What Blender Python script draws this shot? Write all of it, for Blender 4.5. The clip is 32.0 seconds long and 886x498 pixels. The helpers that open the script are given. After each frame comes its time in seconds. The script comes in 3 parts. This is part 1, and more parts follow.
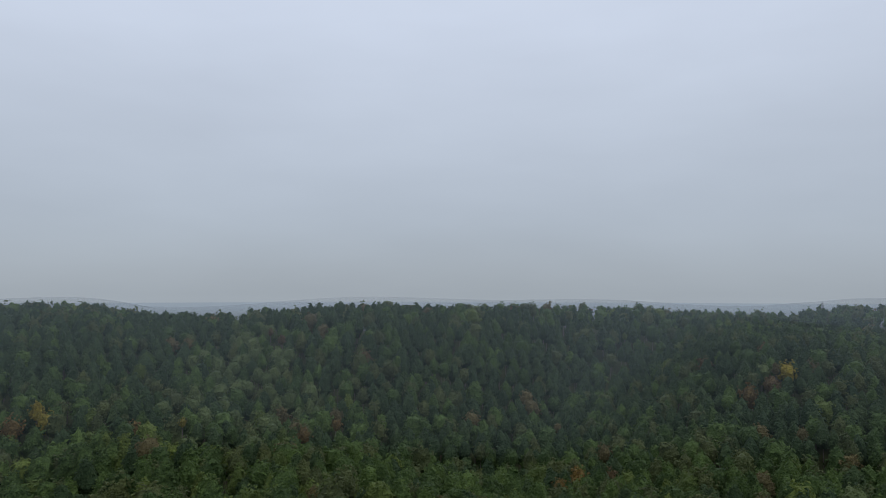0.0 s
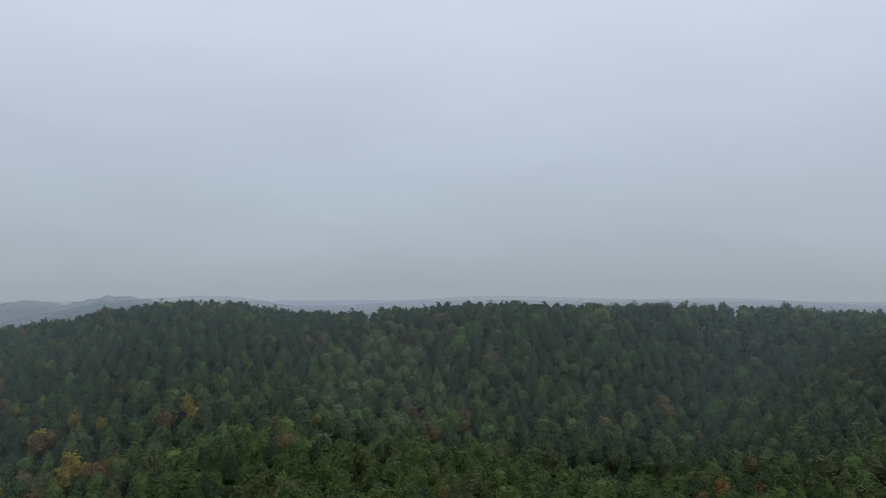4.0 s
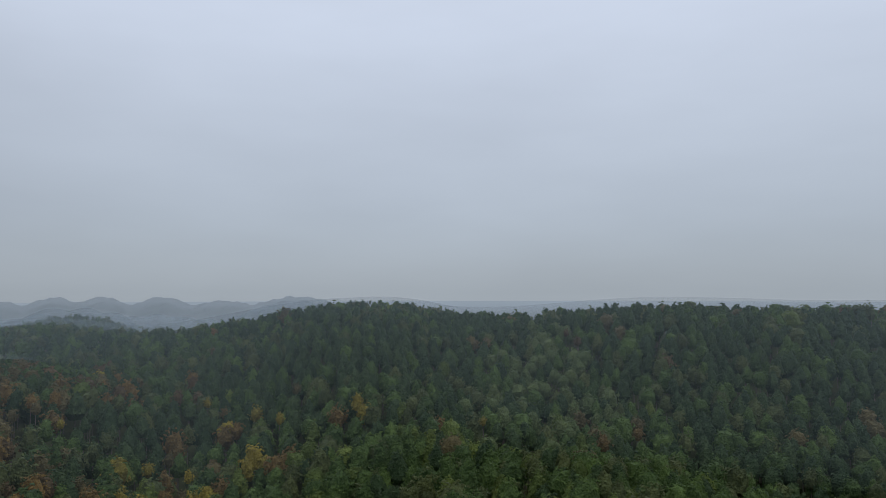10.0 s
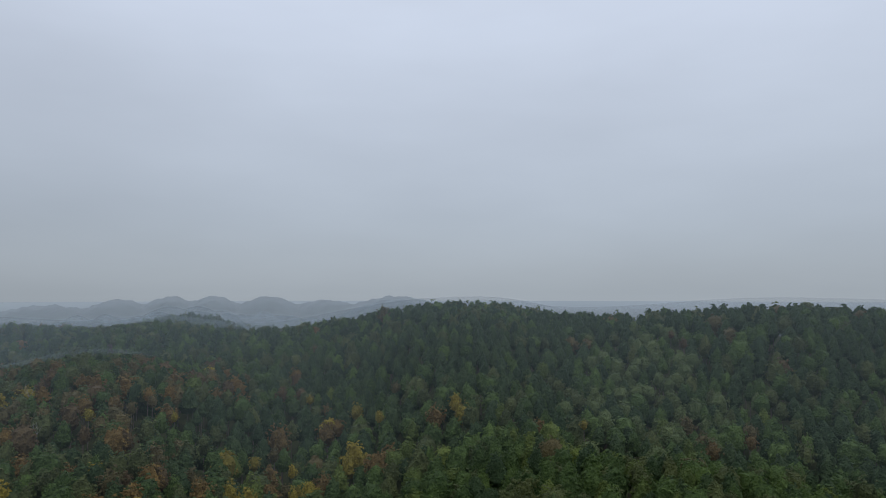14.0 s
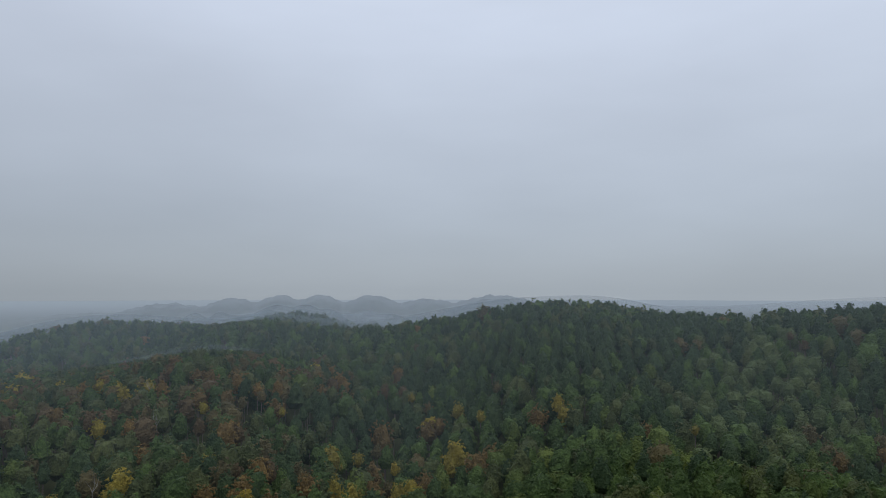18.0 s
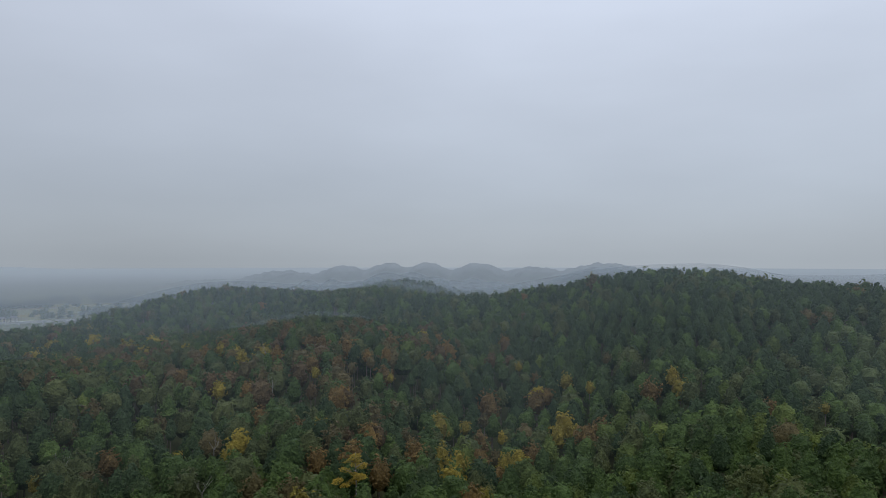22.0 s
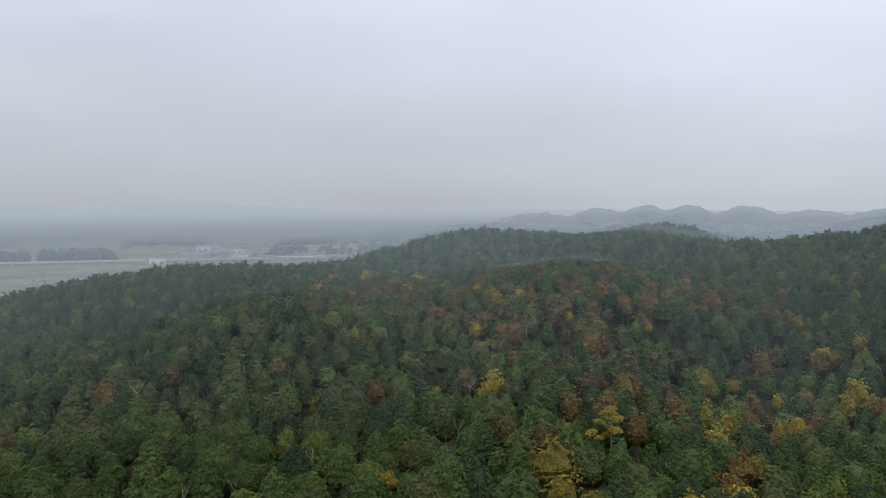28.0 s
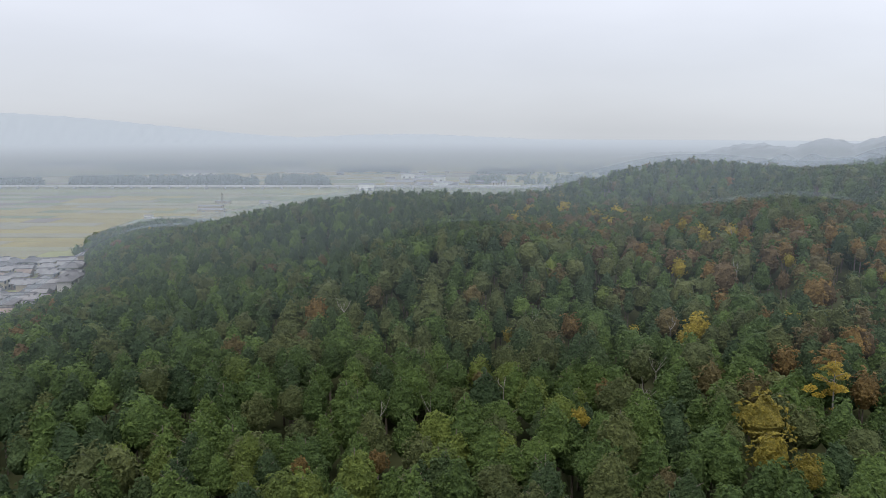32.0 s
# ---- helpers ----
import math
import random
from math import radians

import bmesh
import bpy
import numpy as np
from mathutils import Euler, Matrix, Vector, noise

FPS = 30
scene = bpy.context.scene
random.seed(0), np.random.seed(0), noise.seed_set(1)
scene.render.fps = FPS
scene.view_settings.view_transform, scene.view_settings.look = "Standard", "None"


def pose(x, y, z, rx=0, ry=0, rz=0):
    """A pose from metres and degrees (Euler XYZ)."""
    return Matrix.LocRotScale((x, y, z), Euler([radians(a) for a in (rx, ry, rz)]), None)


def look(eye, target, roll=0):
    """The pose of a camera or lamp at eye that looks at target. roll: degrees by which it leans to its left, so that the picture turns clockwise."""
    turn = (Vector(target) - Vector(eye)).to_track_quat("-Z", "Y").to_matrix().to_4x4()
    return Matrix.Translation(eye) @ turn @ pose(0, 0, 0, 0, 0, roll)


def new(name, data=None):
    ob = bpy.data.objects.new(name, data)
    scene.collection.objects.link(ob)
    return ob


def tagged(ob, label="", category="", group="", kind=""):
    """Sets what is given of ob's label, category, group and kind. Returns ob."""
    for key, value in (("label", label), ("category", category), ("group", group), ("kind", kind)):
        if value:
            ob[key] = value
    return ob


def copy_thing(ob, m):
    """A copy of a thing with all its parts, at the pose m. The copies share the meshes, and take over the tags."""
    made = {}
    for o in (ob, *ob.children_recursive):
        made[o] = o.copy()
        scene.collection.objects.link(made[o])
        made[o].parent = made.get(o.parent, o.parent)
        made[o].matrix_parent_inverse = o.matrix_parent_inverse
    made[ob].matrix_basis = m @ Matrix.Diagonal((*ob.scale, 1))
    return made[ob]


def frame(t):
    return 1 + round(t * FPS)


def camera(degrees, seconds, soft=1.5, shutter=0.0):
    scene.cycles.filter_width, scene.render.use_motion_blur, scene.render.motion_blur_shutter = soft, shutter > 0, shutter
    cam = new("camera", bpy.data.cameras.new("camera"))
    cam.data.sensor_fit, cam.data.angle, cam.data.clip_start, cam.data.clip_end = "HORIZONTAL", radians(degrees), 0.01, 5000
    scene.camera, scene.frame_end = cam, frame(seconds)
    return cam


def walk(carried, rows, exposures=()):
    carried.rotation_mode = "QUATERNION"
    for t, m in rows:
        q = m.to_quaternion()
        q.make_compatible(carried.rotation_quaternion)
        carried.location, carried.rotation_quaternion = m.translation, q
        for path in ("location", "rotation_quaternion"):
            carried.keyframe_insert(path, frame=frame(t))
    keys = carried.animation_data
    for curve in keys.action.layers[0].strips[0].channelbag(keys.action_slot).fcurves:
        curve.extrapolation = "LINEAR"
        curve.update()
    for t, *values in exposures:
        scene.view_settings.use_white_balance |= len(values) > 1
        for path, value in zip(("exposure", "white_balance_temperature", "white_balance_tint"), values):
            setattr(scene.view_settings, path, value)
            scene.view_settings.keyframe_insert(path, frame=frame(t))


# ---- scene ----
# ---- the camera: seconds, x, y, z, yaw, pitch, roll ----
cam = camera(63.02, 32.0, soft=0.9)
ROWS = [
    (0.0, 0.01, 0.04, 77.98, 0.00, 3.46, 0.07),
    (0.5, -0.04, 0.21, 78.04, 1.18, 3.43, 0.08),
    (1.0, -0.08, 0.46, 78.09, 2.32, 3.42, 0.08),
    (1.5, -0.12, 0.76, 78.14, 3.56, 3.38, 0.08),
    (2.0, -0.15, 1.11, 78.18, 4.85, 3.35, 0.08),
    (2.5, -0.18, 1.49, 78.22, 6.19, 3.35, 0.07),
    (3.0, -0.23, 1.89, 78.26, 7.50, 3.33, 0.06),
    (3.5, -0.28, 2.31, 78.29, 8.80, 3.31, 0.04),
    (5.5, -0.62, 3.98, 78.40, 13.52, 3.32, -0.03),
    (6.0, -0.73, 4.37, 78.42, 14.61, 3.33, -0.03),
    (6.5, -0.85, 4.75, 78.44, 15.63, 3.33, -0.02),
    (7.0, -0.97, 5.11, 78.46, 16.66, 3.33, -0.02),
    (7.5, -1.10, 5.46, 78.47, 17.69, 3.33, -0.02),
    (8.0, -1.24, 5.78, 78.48, 18.72, 3.33, -0.03),
    (8.5, -1.37, 6.09, 78.49, 19.76, 3.34, -0.05),
    (9.0, -1.50, 6.38, 78.50, 20.81, 3.35, -0.06),
    (9.5, -1.63, 6.65, 78.50, 21.86, 3.35, -0.08),
    (10.0, -1.76, 6.91, 78.50, 22.91, 3.35, -0.08),
    (10.5, -1.89, 7.15, 78.50, 23.94, 3.36, -0.07),
    (11.0, -2.01, 7.39, 78.50, 24.98, 3.36, -0.07),
    (11.5, -2.13, 7.61, 78.49, 25.96, 3.36, -0.07),
    (12.0, -2.25, 7.82, 78.49, 26.87, 3.36, -0.07),
    (12.5, -2.36, 8.03, 78.48, 27.87, 3.35, -0.05),
    (13.0, -2.47, 8.23, 78.47, 28.80, 3.37, -0.03),
    (13.5, -2.58, 8.43, 78.46, 29.71, 3.36, -0.01),
    (14.0, -2.69, 8.63, 78.45, 30.60, 3.34, 0.01),
    (14.5, -2.80, 8.83, 78.43, 31.56, 3.32, 0.01),
    (16.5, -3.29, 9.65, 78.39, 35.45, 3.26, -0.01),
    (17.0, -3.44, 9.87, 78.38, 36.47, 3.27, -0.01),
    (17.5, -3.60, 10.09, 78.37, 37.51, 3.26, 0.00),
    (18.0, -3.77, 10.32, 78.36, 38.55, 3.26, 0.00),
    (18.5, -3.96, 10.56, 78.36, 39.61, 3.22, 0.01),
    (19.0, -4.16, 10.81, 78.36, 40.64, 3.22, 0.01),
    (19.5, -4.38, 11.06, 78.35, 41.68, 3.11, 0.03),
    (20.0, -4.63, 11.32, 78.36, 42.60, 2.82, 0.04),
    (20.5, -4.89, 11.58, 78.36, 43.52, 2.37, 0.04),
    (21.0, -5.17, 11.85, 78.36, 44.53, 1.82, 0.03),
    (21.5, -5.47, 12.12, 78.37, 45.70, 1.26, 0.01),
    (22.0, -5.79, 12.40, 78.37, 46.93, 0.71, -0.00),
    (22.5, -6.12, 12.68, 78.38, 48.47, 0.16, -0.01),
    (23.0, -6.48, 12.95, 78.39, 50.08, -0.37, -0.00),
    (23.5, -6.85, 13.23, 78.40, 51.68, -0.90, 0.01),
    (24.0, -7.23, 13.50, 78.41, 53.27, -1.45, 0.01),
    (24.5, -7.63, 13.76, 78.41, 54.89, -2.01, -0.00),
    (25.0, -8.03, 14.02, 78.42, 56.53, -2.52, -0.00),
    (25.5, -8.44, 14.27, 78.42, 58.21, -3.06, -0.01),
    (27.5, -10.10, 15.15, 78.41, 65.07, -3.68, 0.01),
    (28.0, -10.50, 15.34, 78.40, 66.90, -3.87, 0.01),
    (28.5, -10.89, 15.50, 78.38, 68.71, -4.21, 0.02),
    (29.0, -11.28, 15.65, 78.36, 70.55, -4.92, 0.01),
    (29.5, -11.65, 15.78, 78.34, 72.52, -5.63, 0.01),
    (30.0, -12.02, 15.89, 78.31, 74.53, -6.36, 0.01),
    (30.5, -12.37, 15.98, 78.28, 76.57, -7.14, 0.01),
    (31.0, -12.72, 16.05, 78.25, 78.61, -7.92, 0.01),
    (31.5, -13.07, 16.10, 78.21, 80.59, -8.64, 0.02),
    (32.0, -13.43, 16.13, 78.18, 82.50, -9.39, 0.04),
]
EXPOSURES = [(0.0, -0.04, 6500, 10), (20.0, -0.01, 6510, 10), (25.0, 0.34, 6700, 12.5), (28.0, 0.50, 6830, 13), (30.0, 0.66, 6920, 14), (32.0, 0.85, 7000, 14.5)]
walk(cam, [(t, pose(x, y, z, 90 + pitch, 0, yaw) @ pose(0, 0, 0, 0, 0, roll)) for t, x, y, z, yaw, pitch, roll in ROWS], EXPOSURES)
# ---- world, sun ----
world = bpy.data.worlds.new("overcast_sky")
scene.world = world
world.use_nodes = True
wn, wl = world.node_tree.nodes, world.node_tree.links
wn.clear()
SKY_LOW, SKY_MID, SKY_HIGH, SKY_TOP = (0.345, 0.391, 0.440), (0.42, 0.477, 0.555), (0.60, 0.67, 0.80), (0.86, 0.93, 1.05)
w_co = wn.new("ShaderNodeTexCoord")
w_sep = wn.new("ShaderNodeSeparateXYZ")
w_ramp = wn.new("ShaderNodeValToRGB")
w_noise = wn.new("ShaderNodeTexNoise")
w_noise.inputs["Scale"].default_value, w_noise.inputs["Detail"].default_value = 2.2, 4.0
w_map = wn.new("ShaderNodeMapping")
w_map.inputs["Scale"].default_value = (1.0, 1.0, 3.5)
w_mix = wn.new("ShaderNodeMix")
w_mix.data_type = "RGBA"
w_mix.blend_type = "MULTIPLY"
w_mix.inputs["Factor"].default_value = 1.0
w_soft = wn.new("ShaderNodeMapRange")
w_soft.inputs["To Min"].default_value, w_soft.inputs["To Max"].default_value = 0.87, 1.13
els = w_ramp.color_ramp.elements
els[0].position, els[0].color = 0.0, (*SKY_LOW, 1)
els[1].position, els[1].color = 1.0, (*SKY_TOP, 1)
for at, col in ((0.10, SKY_MID), (0.36, SKY_HIGH)):
    e = els.new(at)
    e.color = (*col, 1)
w_sky = wn.new("ShaderNodeTexSky")
w_sky.sky_type, w_sky.sun_disc = "NISHITA", False
w_sky.sun_elevation, w_sky.sun_rotation = radians(48), radians(150)
w_add = wn.new("ShaderNodeMix")
w_add.data_type = "RGBA"
w_add.blend_type = "ADD"
w_add.inputs["Factor"].default_value = 0.004
w_bg, w_out = wn.new("ShaderNodeBackground"), wn.new("ShaderNodeOutputWorld")
wl.new(w_co.outputs["Generated"], w_sep.inputs[0])
wl.new(w_sep.outputs["Z"], w_ramp.inputs[0])
wl.new(w_co.outputs["Generated"], w_map.inputs[0])
wl.new(w_map.outputs[0], w_noise.inputs[0])
wl.new(w_noise.outputs[0], w_soft.inputs["Value"])
w_west, w_heavy = wn.new("ShaderNodeMapRange"), wn.new("ShaderNodeMath")
w_west.interpolation_type = "SMOOTHSTEP"
for key, value in (("From Min", -0.65), ("From Max", -1.0), ("To Min", 1.0), ("To Max", 0.85)):
    w_west.inputs[key].default_value = value
w_heavy.operation = "MULTIPLY"
wl.new(w_sep.outputs["X"], w_west.inputs["Value"])
wl.new(w_west.outputs[0], w_heavy.inputs[0])
wl.new(w_soft.outputs[0], w_heavy.inputs[1])
wl.new(w_ramp.outputs[0], w_mix.inputs["A"])
wl.new(w_heavy.outputs[0], w_mix.inputs["B"])
wl.new(w_mix.outputs["Result"], w_add.inputs["A"])
wl.new(w_sky.outputs[0], w_add.inputs["B"])
wl.new(w_add.outputs["Result"], w_bg.inputs[0])
wl.new(w_bg.outputs[0], w_out.inputs[0])
w_bg.inputs[1].default_value = 1.0
sun = new("sun", bpy.data.lights.new("sun", "SUN"))
sun.data.energy, sun.data.angle, sun.data.color = 0.9, radians(25), (1.0, 0.97, 0.92)
sun.matrix_world = look((0, 0, 300), (-115, 35, 0))


# ---- materials ----
def nodes_of(name):
    m = bpy.data.materials.new(name)
    m.use_nodes = True
    return m, m.node_tree.nodes, m.node_tree.links, m.node_tree.nodes["Principled BSDF"]


def surface(name, c1, c2, scale=1.0, rough=0.8, metal=0.0, bump=0.0, spec=0.3):
    """A two-scale mottled surface between two base colours."""
    m, n, l, b = nodes_of(name)
    co, big, small = n.new("ShaderNodeNewGeometry"), n.new("ShaderNodeTexNoise"), n.new("ShaderNodeTexNoise")
    big.inputs["Scale"].default_value, small.inputs["Scale"].default_value = scale, scale * 7.3
    big.inputs["Detail"].default_value = small.inputs["Detail"].default_value = 4.0
    rnd = n.new("ShaderNodeObjectInfo")
    mixf, off = n.new("ShaderNodeMath"), n.new("ShaderNodeMath")
    mixf.operation, off.operation = "MULTIPLY_ADD", "MULTIPLY_ADD"
    mixf.inputs[1].default_value = 0.45
    off.inputs[1].default_value = 0.3
    ramp = n.new("ShaderNodeValToRGB")
    ramp.color_ramp.elements[0].position, ramp.color_ramp.elements[0].color = 0.38, (*c1, 1)
    ramp.color_ramp.elements[1].position, ramp.color_ramp.elements[1].color = 0.95, (*c2, 1)
    l.new(co.outputs["Position"], big.inputs["Vector"])
    l.new(co.outputs["Position"], small.inputs["Vector"])
    l.new(small.outputs[0], mixf.inputs[0])
    l.new(big.outputs[0], mixf.inputs[2])
    l.new(rnd.outputs["Random"], off.inputs[0])
    l.new(mixf.outputs[0], off.inputs[2])
    l.new(off.outputs[0], ramp.inputs[0])
    l.new(ramp.outputs[0], b.inputs["Base Color"])
    b.inputs["Roughness"].default_value, b.inputs["Metallic"].default_value = rough, metal
    b.inputs["Specular IOR Level"].default_value = spec
    if bump:
        bp = n.new("ShaderNodeBump")
        bp.inputs["Strength"].default_value, bp.inputs["Distance"].default_value = 0.6, bump
        l.new(small.outputs[0], bp.inputs["Height"])
        l.new(bp.outputs[0], b.inputs["Normal"])
    return m


def foliage(name, dark, mid, light):
    """Leaves: each tree its own tone, each spray its own shade, a little light through them."""
    m, n, l, b = nodes_of(name)
    geo, info, att = n.new("ShaderNodeNewGeometry"), n.new("ShaderNodeObjectInfo"), n.new("ShaderNodeAttribute")
    att.attribute_name = "tree"
    one = n.new("ShaderNodeMath")
    one.operation = "ADD"
    frac = n.new("ShaderNodeMath")
    frac.operation = "FRACT"
    l.new(att.outputs["Fac"], one.inputs[0])
    l.new(info.outputs["Random"], one.inputs[1])
    l.new(one.outputs[0], frac.inputs[0])
    spray = n.new("ShaderNodeMath")
    spray.operation = "MULTIPLY_ADD"
    spray.inputs[1].default_value = 0.32
    l.new(geo.outputs["Random Per Island"], spray.inputs[0])
    tree = n.new("ShaderNodeMath")
    tree.operation = "MULTIPLY"
    tree.inputs[1].default_value = 0.50
    l.new(frac.outputs[0], tree.inputs[0])
    l.new(tree.outputs[0], spray.inputs[2])
    grain = n.new("ShaderNodeTexNoise")
    grain.inputs["Scale"].default_value, grain.inputs["Detail"].default_value = 3.4, 6.0
    l.new(geo.outputs["Position"], grain.inputs["Vector"])
    mottle = n.new("ShaderNodeMath")
    mottle.operation = "MULTIPLY_ADD"
    mottle.inputs[1].default_value, mottle.inputs[2].default_value = 1.5, -0.75
    l.new(grain.outputs[0], mottle.inputs[0])
    both = n.new("ShaderNodeMath")
    both.operation = "ADD"
    l.new(spray.outputs[0], both.inputs[0])
    l.new(mottle.outputs[0], both.inputs[1])
    ramp = n.new("ShaderNodeValToRGB")
    e = ramp.color_ramp.elements
    e[0].position, e[0].color = 0.05, (*dark, 1)
    e[1].position, e[1].color = 0.95, (*light, 1)
    e.new(0.5).color = (*mid, 1)
    l.new(both.outputs[0], ramp.inputs[0])
    l.new(ramp.outputs[0], b.inputs["Base Color"])
    b.inputs["Roughness"].default_value = 0.62
    b.inputs["Specular IOR Level"].default_value = 0.12
    tuft, relief = n.new("ShaderNodeTexNoise"), n.new("ShaderNodeBump")
    tuft.inputs["Scale"].default_value, tuft.inputs["Detail"].default_value = 2.6, 5.0
    relief.inputs["Strength"].default_value, relief.inputs["Distance"].default_value = 1.0, 0.7
    l.new(geo.outputs["Position"], tuft.inputs["Vector"])
    l.new(tuft.outputs[0], relief.inputs["Height"])
    l.new(relief.outputs[0], b.inputs["Normal"])
    tr, mx, out = n.new("ShaderNodeBsdfTranslucent"), n.new("ShaderNodeMixShader"), n["Material Output"]
    mx.inputs[0].default_value = 0.15
    l.new(ramp.outputs[0], tr.inputs[0])
    l.new(b.outputs[0], mx.inputs[1])
    l.new(tr.outputs[0], mx.inputs[2])
    l.new(mx.outputs[0], out.inputs[0])
    return m


LEAF = {
    "green": foliage("leaf_green", (0.0402, 0.0692, 0.0234), (0.0670, 0.1083, 0.0312), (0.1071, 0.1618, 0.0402)),
    "conifer": foliage("leaf_conifer", (0.0323, 0.0572, 0.0266), (0.0460, 0.0749, 0.0311), (0.0646, 0.0958, 0.0358)),
    "olive": foliage("leaf_olive", (0.0595, 0.0772, 0.0319), (0.0819, 0.1008, 0.0384), (0.1090, 0.1271, 0.0432)),
    "lime": foliage("leaf_lime", (0.0670, 0.0971, 0.0279), (0.1004, 0.1362, 0.0335), (0.1451, 0.1841, 0.0402)),
    "pale": foliage("leaf_pale", (0.0775, 0.1075, 0.0435), (0.0983, 0.1295, 0.0496), (0.1231, 0.1550, 0.0559)),
    "brown": foliage("leaf_brown", (0.0850, 0.0765, 0.0370), (0.1120, 0.0940, 0.0410), (0.1430, 0.1140, 0.0460)),
    "orange": foliage("leaf_orange", (0.1080, 0.0790, 0.0340), (0.1600, 0.1060, 0.0380), (0.2350, 0.1480, 0.0420)),
    "yellow": foliage("leaf_yellow", (0.1500, 0.1300, 0.0300), (0.2400, 0.1950, 0.0340), (0.3700, 0.2850, 0.0400)),
    "golden": foliage("leaf_golden", (0.2200, 0.1600, 0.0300), (0.3200, 0.2350, 0.0360), (0.4200, 0.3200, 0.0450)),
    "russet": foliage("leaf_russet", (0.0889, 0.0672, 0.0360), (0.1166, 0.0826, 0.0414), (0.1441, 0.0979, 0.0468)),
}
BARK = surface("bark", (0.07, 0.055, 0.045), (0.16, 0.135, 0.115), 3.0, 0.9, bump=0.02)
BARK_PALE = surface("bark_pale", (0.13, 0.12, 0.108), (0.26, 0.245, 0.22), 3.0, 0.85, bump=0.02)
FLOOR = surface("forest_floor", (0.022, 0.034, 0.015), (0.048, 0.056, 0.026), 0.15, 0.95, spec=0.1)
MEADOW = surface("plain_grass", (0.12, 0.14, 0.065), (0.21, 0.215, 0.10), 0.012, 0.95, spec=0.1)


def haze_sheet_material():
    """Overcast haze painted on a sheet: denser with distance from the open hillside."""
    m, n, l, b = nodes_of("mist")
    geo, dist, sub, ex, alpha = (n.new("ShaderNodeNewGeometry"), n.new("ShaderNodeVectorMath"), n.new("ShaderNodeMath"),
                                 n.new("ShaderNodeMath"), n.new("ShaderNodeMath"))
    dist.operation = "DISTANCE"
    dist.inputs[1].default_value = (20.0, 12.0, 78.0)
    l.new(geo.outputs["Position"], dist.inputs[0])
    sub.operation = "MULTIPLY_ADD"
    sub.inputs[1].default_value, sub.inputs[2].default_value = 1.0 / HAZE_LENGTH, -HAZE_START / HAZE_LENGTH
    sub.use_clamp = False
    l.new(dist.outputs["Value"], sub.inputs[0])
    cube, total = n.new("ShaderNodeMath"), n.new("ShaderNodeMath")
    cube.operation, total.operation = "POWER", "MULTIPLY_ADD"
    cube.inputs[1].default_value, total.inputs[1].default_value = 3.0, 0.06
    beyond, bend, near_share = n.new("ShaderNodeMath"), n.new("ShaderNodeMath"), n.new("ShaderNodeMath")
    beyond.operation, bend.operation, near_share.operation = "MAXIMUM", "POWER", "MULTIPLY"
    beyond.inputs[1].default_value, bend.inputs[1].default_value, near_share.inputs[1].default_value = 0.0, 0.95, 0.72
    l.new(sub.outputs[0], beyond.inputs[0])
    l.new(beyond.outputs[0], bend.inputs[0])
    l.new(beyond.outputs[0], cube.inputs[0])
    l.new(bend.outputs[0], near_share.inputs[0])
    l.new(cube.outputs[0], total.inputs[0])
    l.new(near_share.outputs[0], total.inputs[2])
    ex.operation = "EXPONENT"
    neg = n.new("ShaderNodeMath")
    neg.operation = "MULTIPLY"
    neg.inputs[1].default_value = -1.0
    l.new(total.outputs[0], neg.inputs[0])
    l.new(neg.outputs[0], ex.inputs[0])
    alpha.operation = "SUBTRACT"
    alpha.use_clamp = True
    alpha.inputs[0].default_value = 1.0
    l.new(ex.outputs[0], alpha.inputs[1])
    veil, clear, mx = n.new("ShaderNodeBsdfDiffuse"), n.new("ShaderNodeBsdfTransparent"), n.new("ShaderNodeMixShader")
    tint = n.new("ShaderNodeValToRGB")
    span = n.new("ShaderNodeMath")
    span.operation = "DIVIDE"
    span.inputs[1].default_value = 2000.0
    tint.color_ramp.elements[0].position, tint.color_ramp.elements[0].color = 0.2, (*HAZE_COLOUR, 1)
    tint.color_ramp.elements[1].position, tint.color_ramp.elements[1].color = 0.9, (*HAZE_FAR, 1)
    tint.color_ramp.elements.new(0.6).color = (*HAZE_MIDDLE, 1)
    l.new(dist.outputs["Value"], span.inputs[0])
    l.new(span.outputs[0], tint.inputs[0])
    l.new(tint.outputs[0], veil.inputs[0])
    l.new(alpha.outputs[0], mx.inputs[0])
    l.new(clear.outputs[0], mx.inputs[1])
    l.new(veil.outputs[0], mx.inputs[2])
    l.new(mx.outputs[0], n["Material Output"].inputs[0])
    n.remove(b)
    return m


# airlight put into the sheet's colour by distance: near, middle, far
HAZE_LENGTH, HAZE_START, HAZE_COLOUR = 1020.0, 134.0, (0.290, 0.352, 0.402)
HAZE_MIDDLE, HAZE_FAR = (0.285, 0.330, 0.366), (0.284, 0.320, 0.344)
HAZE_SHEET = haze_sheet_material()


# ---- the lie of the land: rounded hills in rows from west to east, the row's y and the hills' heights; far ranges as x, y, half length, half depth, turn, height ----
SOUTH_SLOPES = {
    -130: (-2.2, -3.8, -7.8, -4.7, -4.5, -1.2, -0.6, 0.8, 1.8, 4.2, 5.8, 6.6, 7.0),
    -68: (6.8, 4.1, 7.7, 12.5, 2.5, 8.3, 9.3, 6.4, 5.0, 6.0, 6.5, 7.0, 7.3),
    -6: (-7.1, -1.7, 7.0, 12.1, 10.4, 11.2, 9.4, 8.8, 8.7, 8.3, 7.5, 7.6, 7.9),
    56: (-1.1, 6.3, 17.2, 14.2, 10.3, 12.4, 8.0, 5.3, 5.4, 7.4, 7.9, 8.4, 8.8),
}
